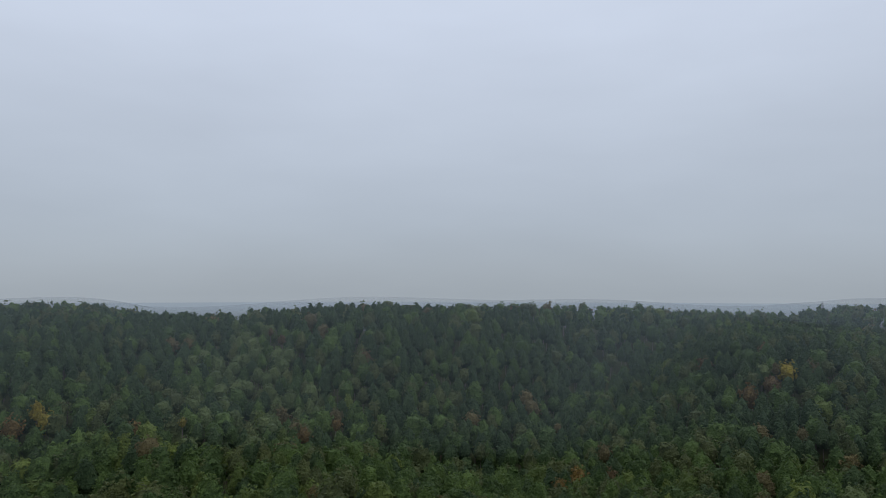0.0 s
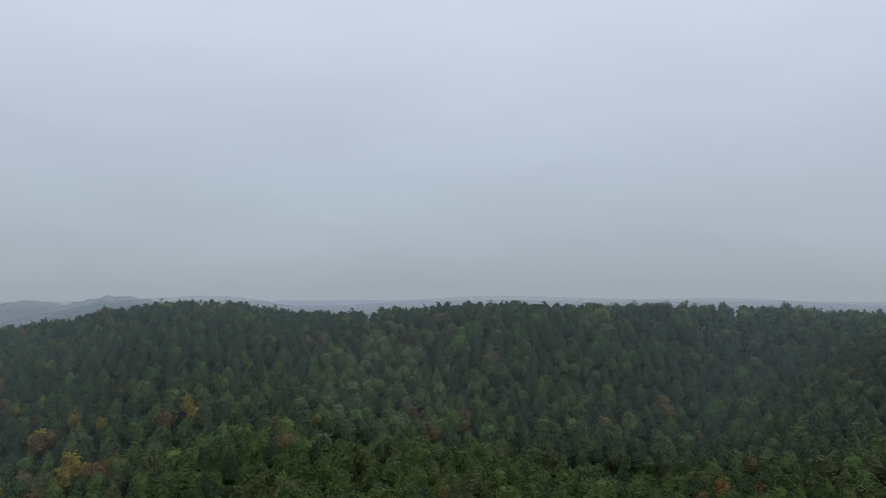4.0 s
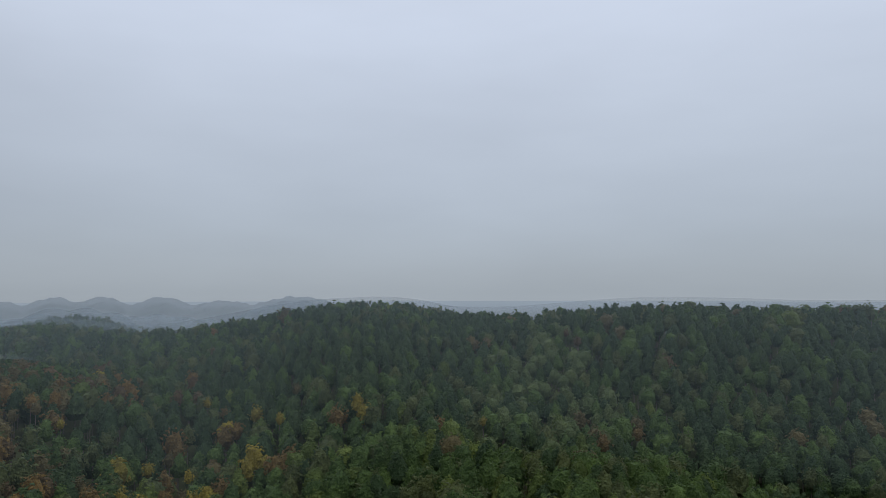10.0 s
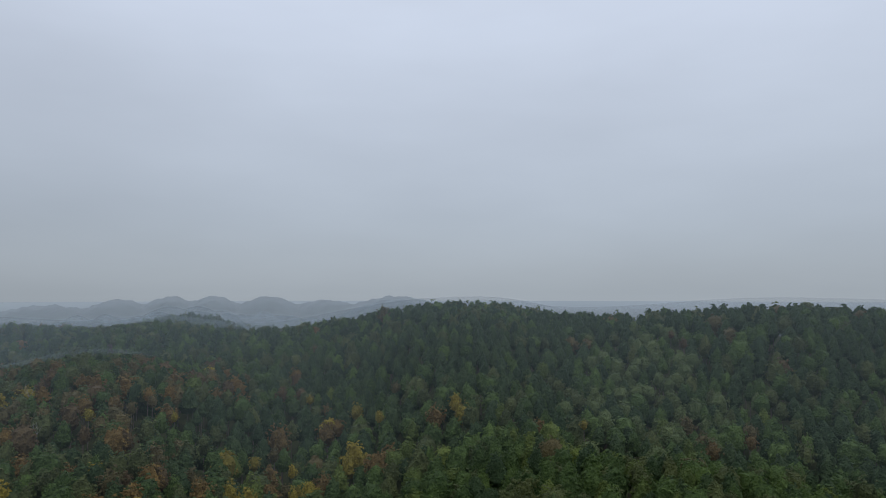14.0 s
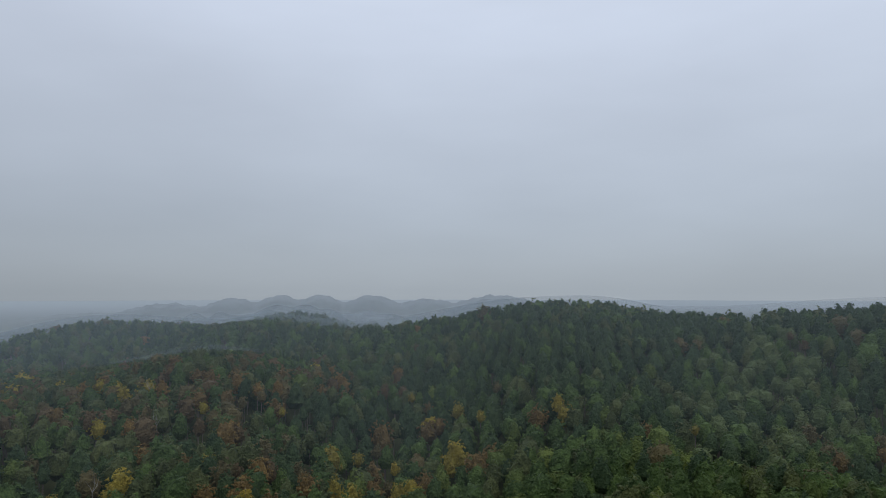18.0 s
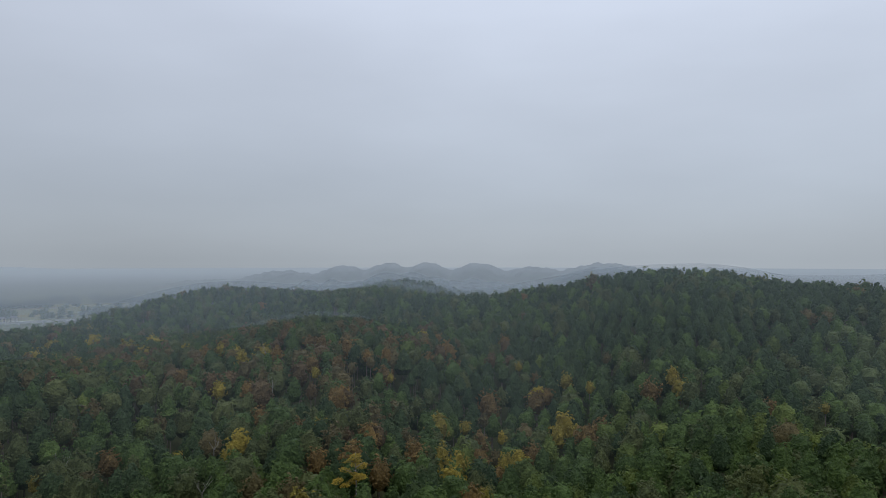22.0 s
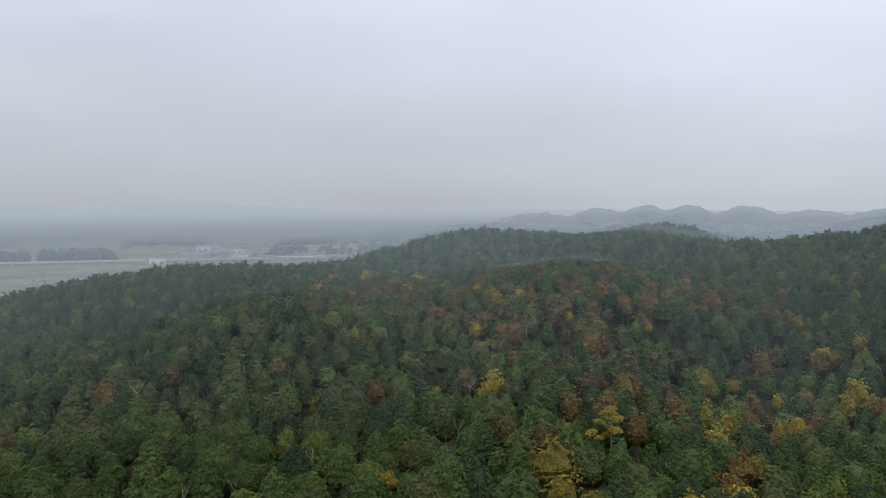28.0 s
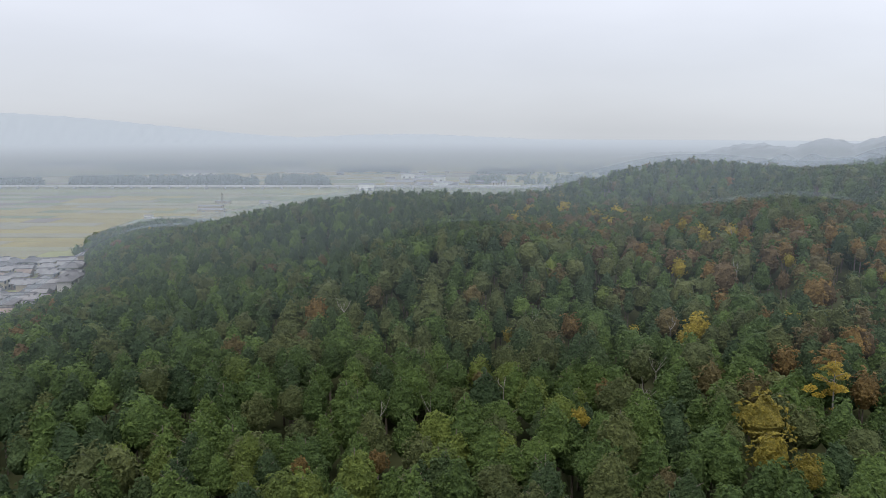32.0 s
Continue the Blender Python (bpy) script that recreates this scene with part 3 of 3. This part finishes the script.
def woods(name, label, items, lod, material):
    """Many trees joined: crowns and plain stems."""
    V, T, A, off = [], [], [], 0
    by = {}
    for it in items:
        by.setdefault((it[0], it[1]), []).append(it[2:])
    for (shape, variant), rows in by.items():
        v, t = {"mid": MIDDLE, "far": DISTANT, "close": CLOSE}[lod][shape][variant]
        a = np.array(rows)
        c, s = np.cos(a[:, 4])[:, None], np.sin(a[:, 4])[:, None]
        k = a[:, 3][:, None]
        P = np.stack([a[:, 0:1] + k * (c * v[:, 0] - s * v[:, 1]), a[:, 1:2] + k * (s * v[:, 0] + c * v[:, 1]),
                      a[:, 2:3] + k * (v[:, 2] - SHAPES[shape][1])], -1)
        V.append(P.reshape(-1, 3))
        T.append((t[None] + (off + np.arange(len(a)) * len(v))[:, None, None]).reshape(-1, 3))
        A.append(np.repeat(a[:, 5], len(v)))
        off += len(a) * len(v)
    tri = len(np.concatenate(T))
    # stems
    a = np.array([it[2:] for it in items])
    ring = np.array([(0.16, 0), (-0.08, 0.14), (-0.08, -0.14)])
    st = np.zeros((len(a), 6, 3))
    st[:, :3, :2] = a[:, None, 0:2] + ring
    st[:, 3:, :2] = a[:, None, 0:2] + ring * 0.5
    st[:, :3, 2] = a[:, 6][:, None] - 0.6
    st[:, 3:, 2] = a[:, 2][:, None] - 2.5
    f = np.array([(0, 1, 4), (0, 4, 3), (1, 2, 5), (1, 5, 4), (2, 0, 3), (2, 3, 5)])
    T.append((f[None] + (off + np.arange(len(a)) * 6)[:, None, None]).reshape(-1, 3))
    V.append(st.reshape(-1, 3))
    A.append(np.repeat(a[:, 5], 6))
    T = np.concatenate(T)
    ob = new(name, mesh_from(name, np.concatenate(V), T, [material, BARK], np.concatenate(A), index=(np.arange(len(T)) >= tri).astype(int)))
    return tagged(ob, label, "woods", kind="stuff")


for (sp, lod), items in sorted(batches.items()):
    woods(f"{sp}_woods", "hillside wood of " + TREE_LABEL[sp].replace(" tree", " trees"), items, lod, LEAF[sp])


# ---- trees with a shape of their own ----
def tall_yellow_tree(x, y):
    """A thin pale trunk, bare for most of its height, under flat tiers of yellow leaves."""
    ob = tagged(new("yellow_tree"), "tall autumn tree, bare pale trunk under flat yellow tiers", "tree", "trees of the hillside")
    ob.location, ob.scale = (x, y, float(ground_z(x, y))), (0.85, 0.85, 1.08)
    bm = bmesh.new()
    taper(bm, (0, 0, -0.6), (0.25, 0.1, 6.0), 0.20, 0.14, 8)
    taper(bm, (0.25, 0.1, 6.0), (0.1, 0.0, 12.6), 0.14, 0.04, 8)
    part("trunk", bm, BARK_PALE, ob)
    for k, (ax, z, reach) in enumerate(((0.3, 8.6, 2.0), (2.2, 9.0, 2.2), (4.1, 9.4, 1.9), (1.2, 10.3, 1.6), (3.4, 10.8, 1.5), (5.4, 9.8, 2.0))):
        bm = bmesh.new()
        taper(bm, (0.15, 0.05, z), (math.cos(ax) * reach, math.sin(ax) * reach, z + 0.6), 0.07, 0.02, 5)
        part("branch", bm, BARK_PALE, ob)
    q = random.Random(5)
    v, t = NEAR["pine"][k]
    me = mesh_from("crown", v, t[2 * 12 * 7 :], [LEAF["golden"]])
    for _ in range(15):
        a, reach, z = q.uniform(0, 6.28), q.uniform(0.3, 3.6), q.uniform(7.6, 11.6)
        reach *= (12.6 - z) / 4.6
        cr = new("crown", me)
        cr.parent, cr.location, cr.rotation_euler = ob, (math.cos(a) * reach, math.sin(a) * reach, z), (q.uniform(-0.2, 0.2), q.uniform(-0.2, 0.2), a)
        cr.scale = (q.uniform(0.3, 0.46), q.uniform(0.3, 0.46), q.uniform(0.09, 0.14))
    cr = new("crown", me)
    cr.parent, cr.location, cr.scale = ob, (0.7, 0.5, 5.6), (0.34, 0.34, 0.12)
    return ob


def dead_tree(x, y, height, seed):
    """A leafless pale trunk that forks."""
    q = random.Random(seed)
    ob = tagged(new("dead_tree"), "bare bleached dead tree with forked limbs", "tree", "dead trees of the hillside")
    ob.location = (x, y, float(ground_z(x, y)))
    fork = Vector((q.uniform(-0.5, 0.5), q.uniform(-0.5, 0.5), height * q.uniform(0.68, 0.8)))
    bm = bmesh.new()
    taper(bm, (0, 0, -0.6), fork, 0.085, 0.045, 7)
    part("trunk", bm, BARK_PALE, ob)
    a = q.uniform(0, 6.28)
    for k in range(q.choice((2, 3, 4))):
        a += q.uniform(1.6, 2.6)
        tip = fork + Vector((math.cos(a) * q.uniform(0.6, 2.0), math.sin(a) * q.uniform(0.6, 2.0), height * q.uniform(0.12, 0.3)))
        elbow = fork.lerp(tip, 0.5) + Vector((q.uniform(-0.3, 0.3), q.uniform(-0.3, 0.3), -0.2))
        bm = bmesh.new()
        taper(bm, fork, elbow, 0.042, 0.03, 6)
        taper(bm, elbow, tip, 0.03, 0.012, 6)
        taper(bm, elbow, elbow + Vector((q.uniform(-0.7, 0.7), q.uniform(-0.7, 0.7), 0.9)), 0.026, 0.012, 5)
        part("limb", bm, BARK_PALE, ob)
    return ob


tall_yellow_tree(*TALL_YELLOW)
for k, (x, y, h) in enumerate(SNAGS):
    dead_tree(x, y, h, 40 + k)

# ---- the plain: depth away from the hillside and sideways along the road ----
AWAY, ALONG = Vector((-0.9914, 0.1305, 0)), Vector((0.1305, 0.9914, 0))
HEADING = math.atan2(ALONG.y, ALONG.x)


def on_plain(depth, side, z=0.0):
    return Vector((-13.4, 16.2, 0)) + AWAY * depth + ALONG * side + Vector((0, 0, z))


def box(bm, x0, x1, y0, y1, z0, z1):
    v = [bm.verts.new(p) for p in ((x0, y0, z0), (x1, y0, z0), (x1, y1, z0), (x0, y1, z0), (x0, y0, z1), (x1, y0, z1), (x1, y1, z1), (x0, y1, z1))]
    for f in ((3, 2, 1, 0), (4, 5, 6, 7), (0, 1, 5, 4), (1, 2, 6, 5), (2, 3, 7, 6), (3, 0, 4, 7)):
        bm.faces.new([v[i] for i in f])


FIELD = [
    surface("ripe_paddy", (0.165, 0.142, 0.056), (0.240, 0.202, 0.078), 0.03, 0.95, spec=0.1),
    surface("green_paddy", (0.103, 0.127, 0.065), (0.158, 0.179, 0.089), 0.03, 0.95, spec=0.1),
    surface("stubble_field", (0.150, 0.144, 0.088), (0.212, 0.200, 0.128), 0.03, 0.95, spec=0.1),
    surface("ploughed_field", (0.120, 0.108, 0.080), (0.172, 0.152, 0.118), 0.03, 0.95, spec=0.1),
    surface("dry_grass_field", (0.158, 0.161, 0.097), (0.227, 0.220, 0.137), 0.03, 0.95, spec=0.1),
]
CONCRETE = surface("concrete", (0.38, 0.38, 0.37), (0.56, 0.55, 0.53), 0.3, 0.85)
ASPHALT = surface("asphalt", (0.05, 0.05, 0.052), (0.10, 0.10, 0.10), 0.3, 0.9)
PLASTER = surface("white_plaster", (0.32, 0.31, 0.285), (0.50, 0.485, 0.45), 0.4, 0.85, spec=0.1)
TIMBER = surface("dark_timber_wall", (0.075, 0.055, 0.042), (0.15, 0.115, 0.09), 1.0, 0.85, spec=0.1)
BEIGE = surface("beige_wall", (0.32, 0.27, 0.19), (0.44, 0.38, 0.28), 0.4, 0.85, spec=0.1)
TILE = [surface("grey_roof_tile", (0.065, 0.065, 0.069), (0.14, 0.14, 0.145), 0.5, 0.78, bump=0.05, spec=0.15),
        surface("light_roof_tile", (0.10, 0.10, 0.103), (0.22, 0.218, 0.22), 0.5, 0.78, bump=0.05, spec=0.15),
        surface("brown_roof_tile", (0.13, 0.10, 0.085), (0.24, 0.195, 0.165), 0.5, 0.78, bump=0.05, spec=0.15)]
STEEL = surface("galvanised_steel", (0.20, 0.21, 0.22), (0.32, 0.33, 0.34), 0.6, 0.5, metal=0.6)
WHITE_METAL = surface("white_sheet_metal", (0.66, 0.67, 0.67), (0.80, 0.80, 0.79), 0.2, 0.5)
GLASS = surface("window_glass", (0.03, 0.035, 0.04), (0.06, 0.065, 0.07), 0.5, 0.12, spec=0.6)

fields = tagged(new("farmland"), "patchwork of ripe, green and ploughed paddies on the plain", "farmland", kind="structure")
fr = random.Random(11)
parcel_mesh = {}
depth = 415.0
while depth < 1900:
    row = 13 + depth * 0.014 + fr.uniform(-3, 8)
    side = -0.80 * depth - 60 + fr.uniform(-60, 0)
    while side < 60:
        width = fr.choice((18, 26, 34, 44, 60, 90)) * (0.7 + depth / 1000)
        p = on_plain(depth + row / 2 + 5 * math.sin(side / 90), side + width / 2)
        if not (930 < depth + row and depth < 1010) and ground_z(p.x, p.y) < 0.6 and not (side > -0.44 * depth and depth < 520):
            n = noise.noise(Vector((p.x * 0.006, p.y * 0.012, 3.3)))
            w = (0.50, 0.16, 0.16, 0.05, 0.18) if depth < 580 else (0.22 + max(0, n), 0.30 + max(0, -n), 0.26, 0.09, 0.26)
            k = fr.choices(range(5), w)[0]
            bm = bmesh.new()
            box(bm, -width / 2 + 0.3, width / 2 - 0.3, -row / 2 + 0.3, row / 2 - 0.3, -0.3, 0.10 + 0.04 * k)
            ob = part("field", bm, FIELD[k], fields)
            ob.location, ob.rotation_euler = p, (0, 0, HEADING)
        side += width
    depth += row

# the raised road across the plain, on piers
road = tagged(new("raised_road"), "long pale concrete viaduct crossing the plain on piers", "road", kind="structure")
bm = bmesh.new()
box(bm, -700, 220, -5, 5, 2.4, 3.2)
part("deck", bm, CONCRETE, road)
for y0 in (-5.3, 5.05):
    bm = bmesh.new()
    box(bm, -700, 220, y0, y0 + 0.25, 2.5, 4.5)
    part("parapet", bm, CONCRETE, road)
bm = bmesh.new()
box(bm, -1.0, 1.0, -2.5, 2.5, -0.5, 2.4)
pier = part("pier", bm, CONCRETE, road)
pier.location = (-690, 0, 0)
for k in range(1, 37):
    ob = new("pier", pier.data)
    ob.parent, ob.location = road, (-690 + 25 * k, 0, 0)
road.location, road.rotation_euler = on_plain(962, 0), (0, 0, HEADING)


# ---- buildings ----
def house(w, d, h, rise, roof_mat, wall_mat, hip, label):
    """A house with eaves, a tiled roof with its ridge, and windows."""
    ob = tagged(new("house"), label, "house", "houses of the village")
    bm = bmesh.new()
    box(bm, -w / 2, w / 2, -d / 2, d / 2, -0.3, h)
    part("wall", bm, wall_mat, ob)
    bm = bmesh.new()
    e = 0.8
    x, y, inset = w / 2 + e, d / 2 + e, (d / 2 if hip else 0.0)
    low = [bm.verts.new(q) for q in ((-x, -y, h), (x, -y, h), (x, y, h), (-x, y, h))]
    eave = [bm.verts.new((v.co.x, v.co.y, h + 0.22)) for v in low]
    r0, r1 = bm.verts.new((-x + inset, 0, h + rise)), bm.verts.new((x - inset, 0, h + rise))
    bm.faces.new(low[::-1])
    for a in range(4):
        bm.faces.new((low[a], low[(a + 1) % 4], eave[(a + 1) % 4], eave[a]))
    bm.faces.new((eave[0], eave[1], r1, r0))
    bm.faces.new((eave[2], eave[3], r0, r1))
    bm.faces.new((eave[1], eave[2], r1))
    bm.faces.new((eave[3], eave[0], r0))
    roof = part("roof", bm, roof_mat, ob)
    bm = bmesh.new()
    box(bm, -x + inset - 0.2, x - inset + 0.2, -0.25, 0.25, h + rise - 0.1, h + rise + 0.35)
    part("ridge", bm, TILE[0], roof)
    n = max(2, int(w / 3.2))
    bm = bmesh.new()
    box(bm, -0.8, 0.8, -0.06, 0.06, 0, 1.3)
    first = None
    for floor_z in ((0.8, 3.4) if h > 4.5 else (0.8,)):
        for k in range(n):
            for sy in (-1, 1):
                if first is None:
                    win = first = part("window", bm, GLASS, ob)
                else:
                    win = new("window", first.data)
                    win.parent = ob
                win.location = (-w / 2 + (k + 0.5) * w / n, sy * d / 2, floor_z)
    return ob


HOUSES = [
    house(9.5, 6.4, 5.2, 2.2, TILE[0], PLASTER, True, "two-storey village house with grey tiled hip roof"),
    house(8.5, 5.6, 3.0, 1.9, TILE[1], TIMBER, False, "low timber house with light grey tiled roof"),
    house(11.5, 6.4, 3.2, 2.3, TILE[0], TIMBER, False, "long dark timber farmhouse with grey tiles"),
    house(7.8, 6.2, 5.0, 1.9, TILE[1], BEIGE, True, "two-storey beige house with light grey roof"),
    house(7, 5.2, 2.8, 1.8, TILE[2], TIMBER, False, "small timber house with brown tiled roof"),
    house(13.5, 6.8, 3.6, 1.9, TILE[1], PLASTER, False, "long white storehouse with light grey roof"),
]
spots = []
hr = random.Random(21)
for i, depth in enumerate(np.arange(262, 412, 9.6)):
    for side in np.arange(-0.478 * depth - 8, -0.76 * depth, -11.0):
        p = on_plain(depth + hr.uniform(-3, 3), side + hr.uniform(-3.5, 3.5))
        if ground_z(p.x, p.y) < 3.0 and hr.random() < 0.9:
            spots.append(p)
for i, p in enumerate(spots):
    k = i if i < len(HOUSES) else None
    m = Matrix.Translation((p.x, p.y, float(ground_z(p.x, p.y)))) @ Matrix.Rotation(HEADING + 0.12 + hr.uniform(-0.12, 0.12) + hr.choice((0, 0, math.pi / 2)), 4, "Z")
    if k is not None:
        HOUSES[k].matrix_basis = m
    else:
        copy_thing(HOUSES[hr.randrange(len(HOUSES))], m)


def shed(w, d, h, depth, side, label, mat=None, turn=0.0, stripe=False):
    ob = tagged(new("warehouse"), label, "building", "buildings on the plain")
    bm = bmesh.new()
    box(bm, -w / 2, w / 2, -d / 2, d / 2, -0.3, h)
    part("wall", bm, mat or WHITE_METAL, ob)
    bm = bmesh.new()
    v = [bm.verts.new(q) for q in ((-w / 2 - .4, -d / 2 - .4, h), (w / 2 + .4, -d / 2 - .4, h), (w / 2 + .4, d / 2 + .4, h), (-w / 2 - .4, d / 2 + .4, h),
                                   (-w / 2 - .4, 0, h + d * 0.12), (w / 2 + .4, 0, h + d * 0.12))]
    for f in ((0, 1, 5, 4), (2, 3, 4, 5), (1, 2, 5), (3, 0, 4), (3, 2, 1, 0)):
        bm.faces.new([v[i] for i in f])
    part("roof", bm, TILE[1], ob)
    for k in range(max(2, int(w / 9))):
        bm = bmesh.new()
        box(bm, -1.6, 1.6, -0.08, 0.08, 0, h * 0.45)
        door = part("door", bm, STEEL, ob)
        door.location = (-w / 2 + (k + 0.5) * w / max(2, int(w / 9)), -d / 2, 0)
    p = on_plain(depth, side)
    ob.location, ob.rotation_euler = (p.x, p.y, float(ground_z(p.x, p.y))), (0, 0, HEADING + turn)
    return ob


shed(19, 14, 7.5, 945, -100, "large white sheet-metal hall beside the viaduct")
for w, d, h, depth, side in ((26, 8, 2.6, 690, -222), (24, 7, 2.6, 720, -232), (16, 6, 2.6, 770, -235), (7, 5, 2.6, 640, -262), (12, 6, 3, 770, -190),
                             (40, 20, 6, 1020, -60), (30, 16, 6, 1060, -30), (46, 18, 7, 1110, -20), (26, 14, 6, 1000, 0), (36, 16, 7, 1180, -50),
                             (60, 24, 7, 1240, -420), (50, 20, 7, 1320, -260), (70, 24, 7, 1460, -520), (44, 22, 6, 1420, -700), (30, 14, 6, 1080, 40)):
    shed(w, d, h, depth, side, "low grey-roofed farm or workshop building on the plain", hr.choice((PLASTER, BEIGE, WHITE_METAL)), hr.uniform(-0.2, 0.2))

hut = copy_thing(HOUSES[3], Matrix.Translation((-195, 229, float(ground_z(-195, 229)) + 1.0)) @ Matrix.Rotation(0.7, 4, "Z"))
hut = tagged(hut, "small pale-walled house on the wooded saddle beside an orange tree", "house", "houses of the village")
# far hamlets
for i in range(46):
    if i < 22:
        p = on_plain(hr.uniform(990, 1150), hr.uniform(-90, 90))
    else:
        p = on_plain(hr.uniform(1260, 1700), hr.uniform(-900, 40))
    copy_thing(HOUSES[hr.randrange(len(HOUSES))], Matrix.Translation(p) @ Matrix.Rotation(HEADING + hr.uniform(-0.3, 0.3), 4, "Z"))

# ---- tree belts on the plain and woods on the far ranges ----
br = random.Random(31)


def belt(label, depth0, depth1, side0, side1, count, height, species):
    items = []
    for _ in range(count):
        p = on_plain(br.uniform(depth0, depth1), br.uniform(side0, side1))
        z = float(ground_z(p.x, p.y))
        sc = br.uniform(0.9, 1.5)
        items.append(("dome", br.randrange(6), p.x, p.y, z + height * br.uniform(0.62, 1.12), sc * height / 9, br.uniform(0, 6.28), br.random(), z))
    woods("tree_belt", label, items, "far", LEAF[species])


belt("dark belt of trees behind the viaduct", 985, 1010, -510, -258, 230, 18, "conifer")
belt("dark clump of trees behind the viaduct", 985, 1020, -240, -160, 90, 18, "conifer")
belt("long belt of trees along the viaduct", 990, 1010, -800, -560, 170, 17, "conifer")
belt("distant line of trees", 1330, 1360, -190, -60, 60, 14, "conifer")
belt("distant line of trees", 1360, 1400, -620, -380, 90, 14, "green")
belt("distant line of trees", 1560, 1600, -900, -300, 160, 14, "conifer")
belt("clump of trees among the workshops", 1060, 1090, 40, 90, 40, 14, "green")
belt("clump of trees among the workshops", 1280, 1320, 60, 160, 60, 14, "conifer")
belt("hazy copses beyond the hills", 1040, 1200, 110, 420, 110, 12, "green")
belt("hazy copses beyond the hills", 1250, 1500, 150, 700, 170, 14, "conifer")
belt("low wooded spur running out behind the village", 438, 492, -226, -170, 70, 9, "green")
belt("low wooded spur running out behind the village", 470, 545, -232, -170, 80, 9, "olive")
belt("low wooded spur running out behind the village", 455, 520, -222, -160, 60, 10, "conifer")
belt("low wooded spur running out behind the village", 440, 570, -215, -120, 150, 10, "conifer")
belt("low wooded spur running out behind the village", 425, 480, -215, -150, 60, 9, "green")
belt("garden trees between the village houses", 262, 400, -290, -150, 34, 6, "green")

far_items = {"conifer": [], "green": []}
for cx, cy, a, b, turn, h in FAR:
    if abs(cx) > 3000:
        continue
    c, s = math.cos(radians(turn)), math.sin(radians(turn))
    for _ in range(int(a * b / 200)):
        u, v = br.gauss(0, 0.62) * a, br.gauss(-0.25, 0.55) * b
        x, y = cx + u * c - v * s, cy + u * s + v * c
        z = float(ground_z(x, y))
        if z > 3:
            far_items[br.choice(("conifer", "green"))].append(("dome", br.randrange(6), x, y, z + 7.5 + br.uniform(-2, 2), br.uniform(2.2, 3.8), br.uniform(0, 6.28), br.random(), z))
for sp, items in far_items.items():
    woods("far_woods", "far hazy wooded hills, " + sp + " crowns", items, "far", LEAF[sp])


# ---- masts ----
def lattice_tower(name, label, height, base, x, y, arms):
    """A square lattice tower: legs, rungs, braces, arms."""
    ob = tagged(new(name), label, "tower", "steel towers")
    top = base * 0.16
    corners = [(sx, sy) for sx in (-1, 1) for sy in (-1, 1)]
    half = lambda f: (base + (top - base) * f) / 2
    for sx, sy in corners:
        bm = bmesh.new()
        taper(bm, (sx * half(0), sy * half(0), -0.5), (sx * half(1), sy * half(1), height), base * 0.03, base * 0.02, 4)
        part("leg", bm, STEEL, ob)
    n = 8
    for k in range(n):
        f0, f1 = k / n, (k + 1) / n
        bm = bmesh.new()
        for (ax, ay), (bx, by) in (((-1, -1), (1, -1)), ((1, -1), (1, 1)), ((1, 1), (-1, 1)), ((-1, 1), (-1, -1))):
            taper(bm, (ax * half(f0), ay * half(f0), f0 * height), (bx * half(f1), by * half(f1), f1 * height), base * 0.012, base * 0.012, 3)
            taper(bm, (bx * half(f0), by * half(f0), f0 * height), (ax * half(f1), ay * half(f1), f1 * height), base * 0.012, base * 0.012, 3)
        part("brace", bm, STEEL, ob)
    for f, reach in arms:
        bm = bmesh.new()
        taper(bm, (-reach, 0, f * height), (reach, 0, f * height), base * 0.025, base * 0.025, 4)
        part("arm", bm, STEEL, ob)
    ob.location = (x, y, float(ground_z(x, y)))
    return ob


p = on_plain(600, -184)
lattice_tower("radio_mast", "slim grey steel mast beyond the forest edge", 27, 3.6, p.x, p.y, ((0.98, 1.8), (0.9, 1.6)))
lattice_tower("pylon", "distant lattice pylon behind the ridge", 58, 9, 236, 868, ((0.95, 5), (0.82, 6), (0.7, 7)))
lattice_tower("pylon", "distant lattice pylon behind the ridge", 60, 9, 417, 797, ((0.95, 5), (0.82, 6), (0.7, 7)))
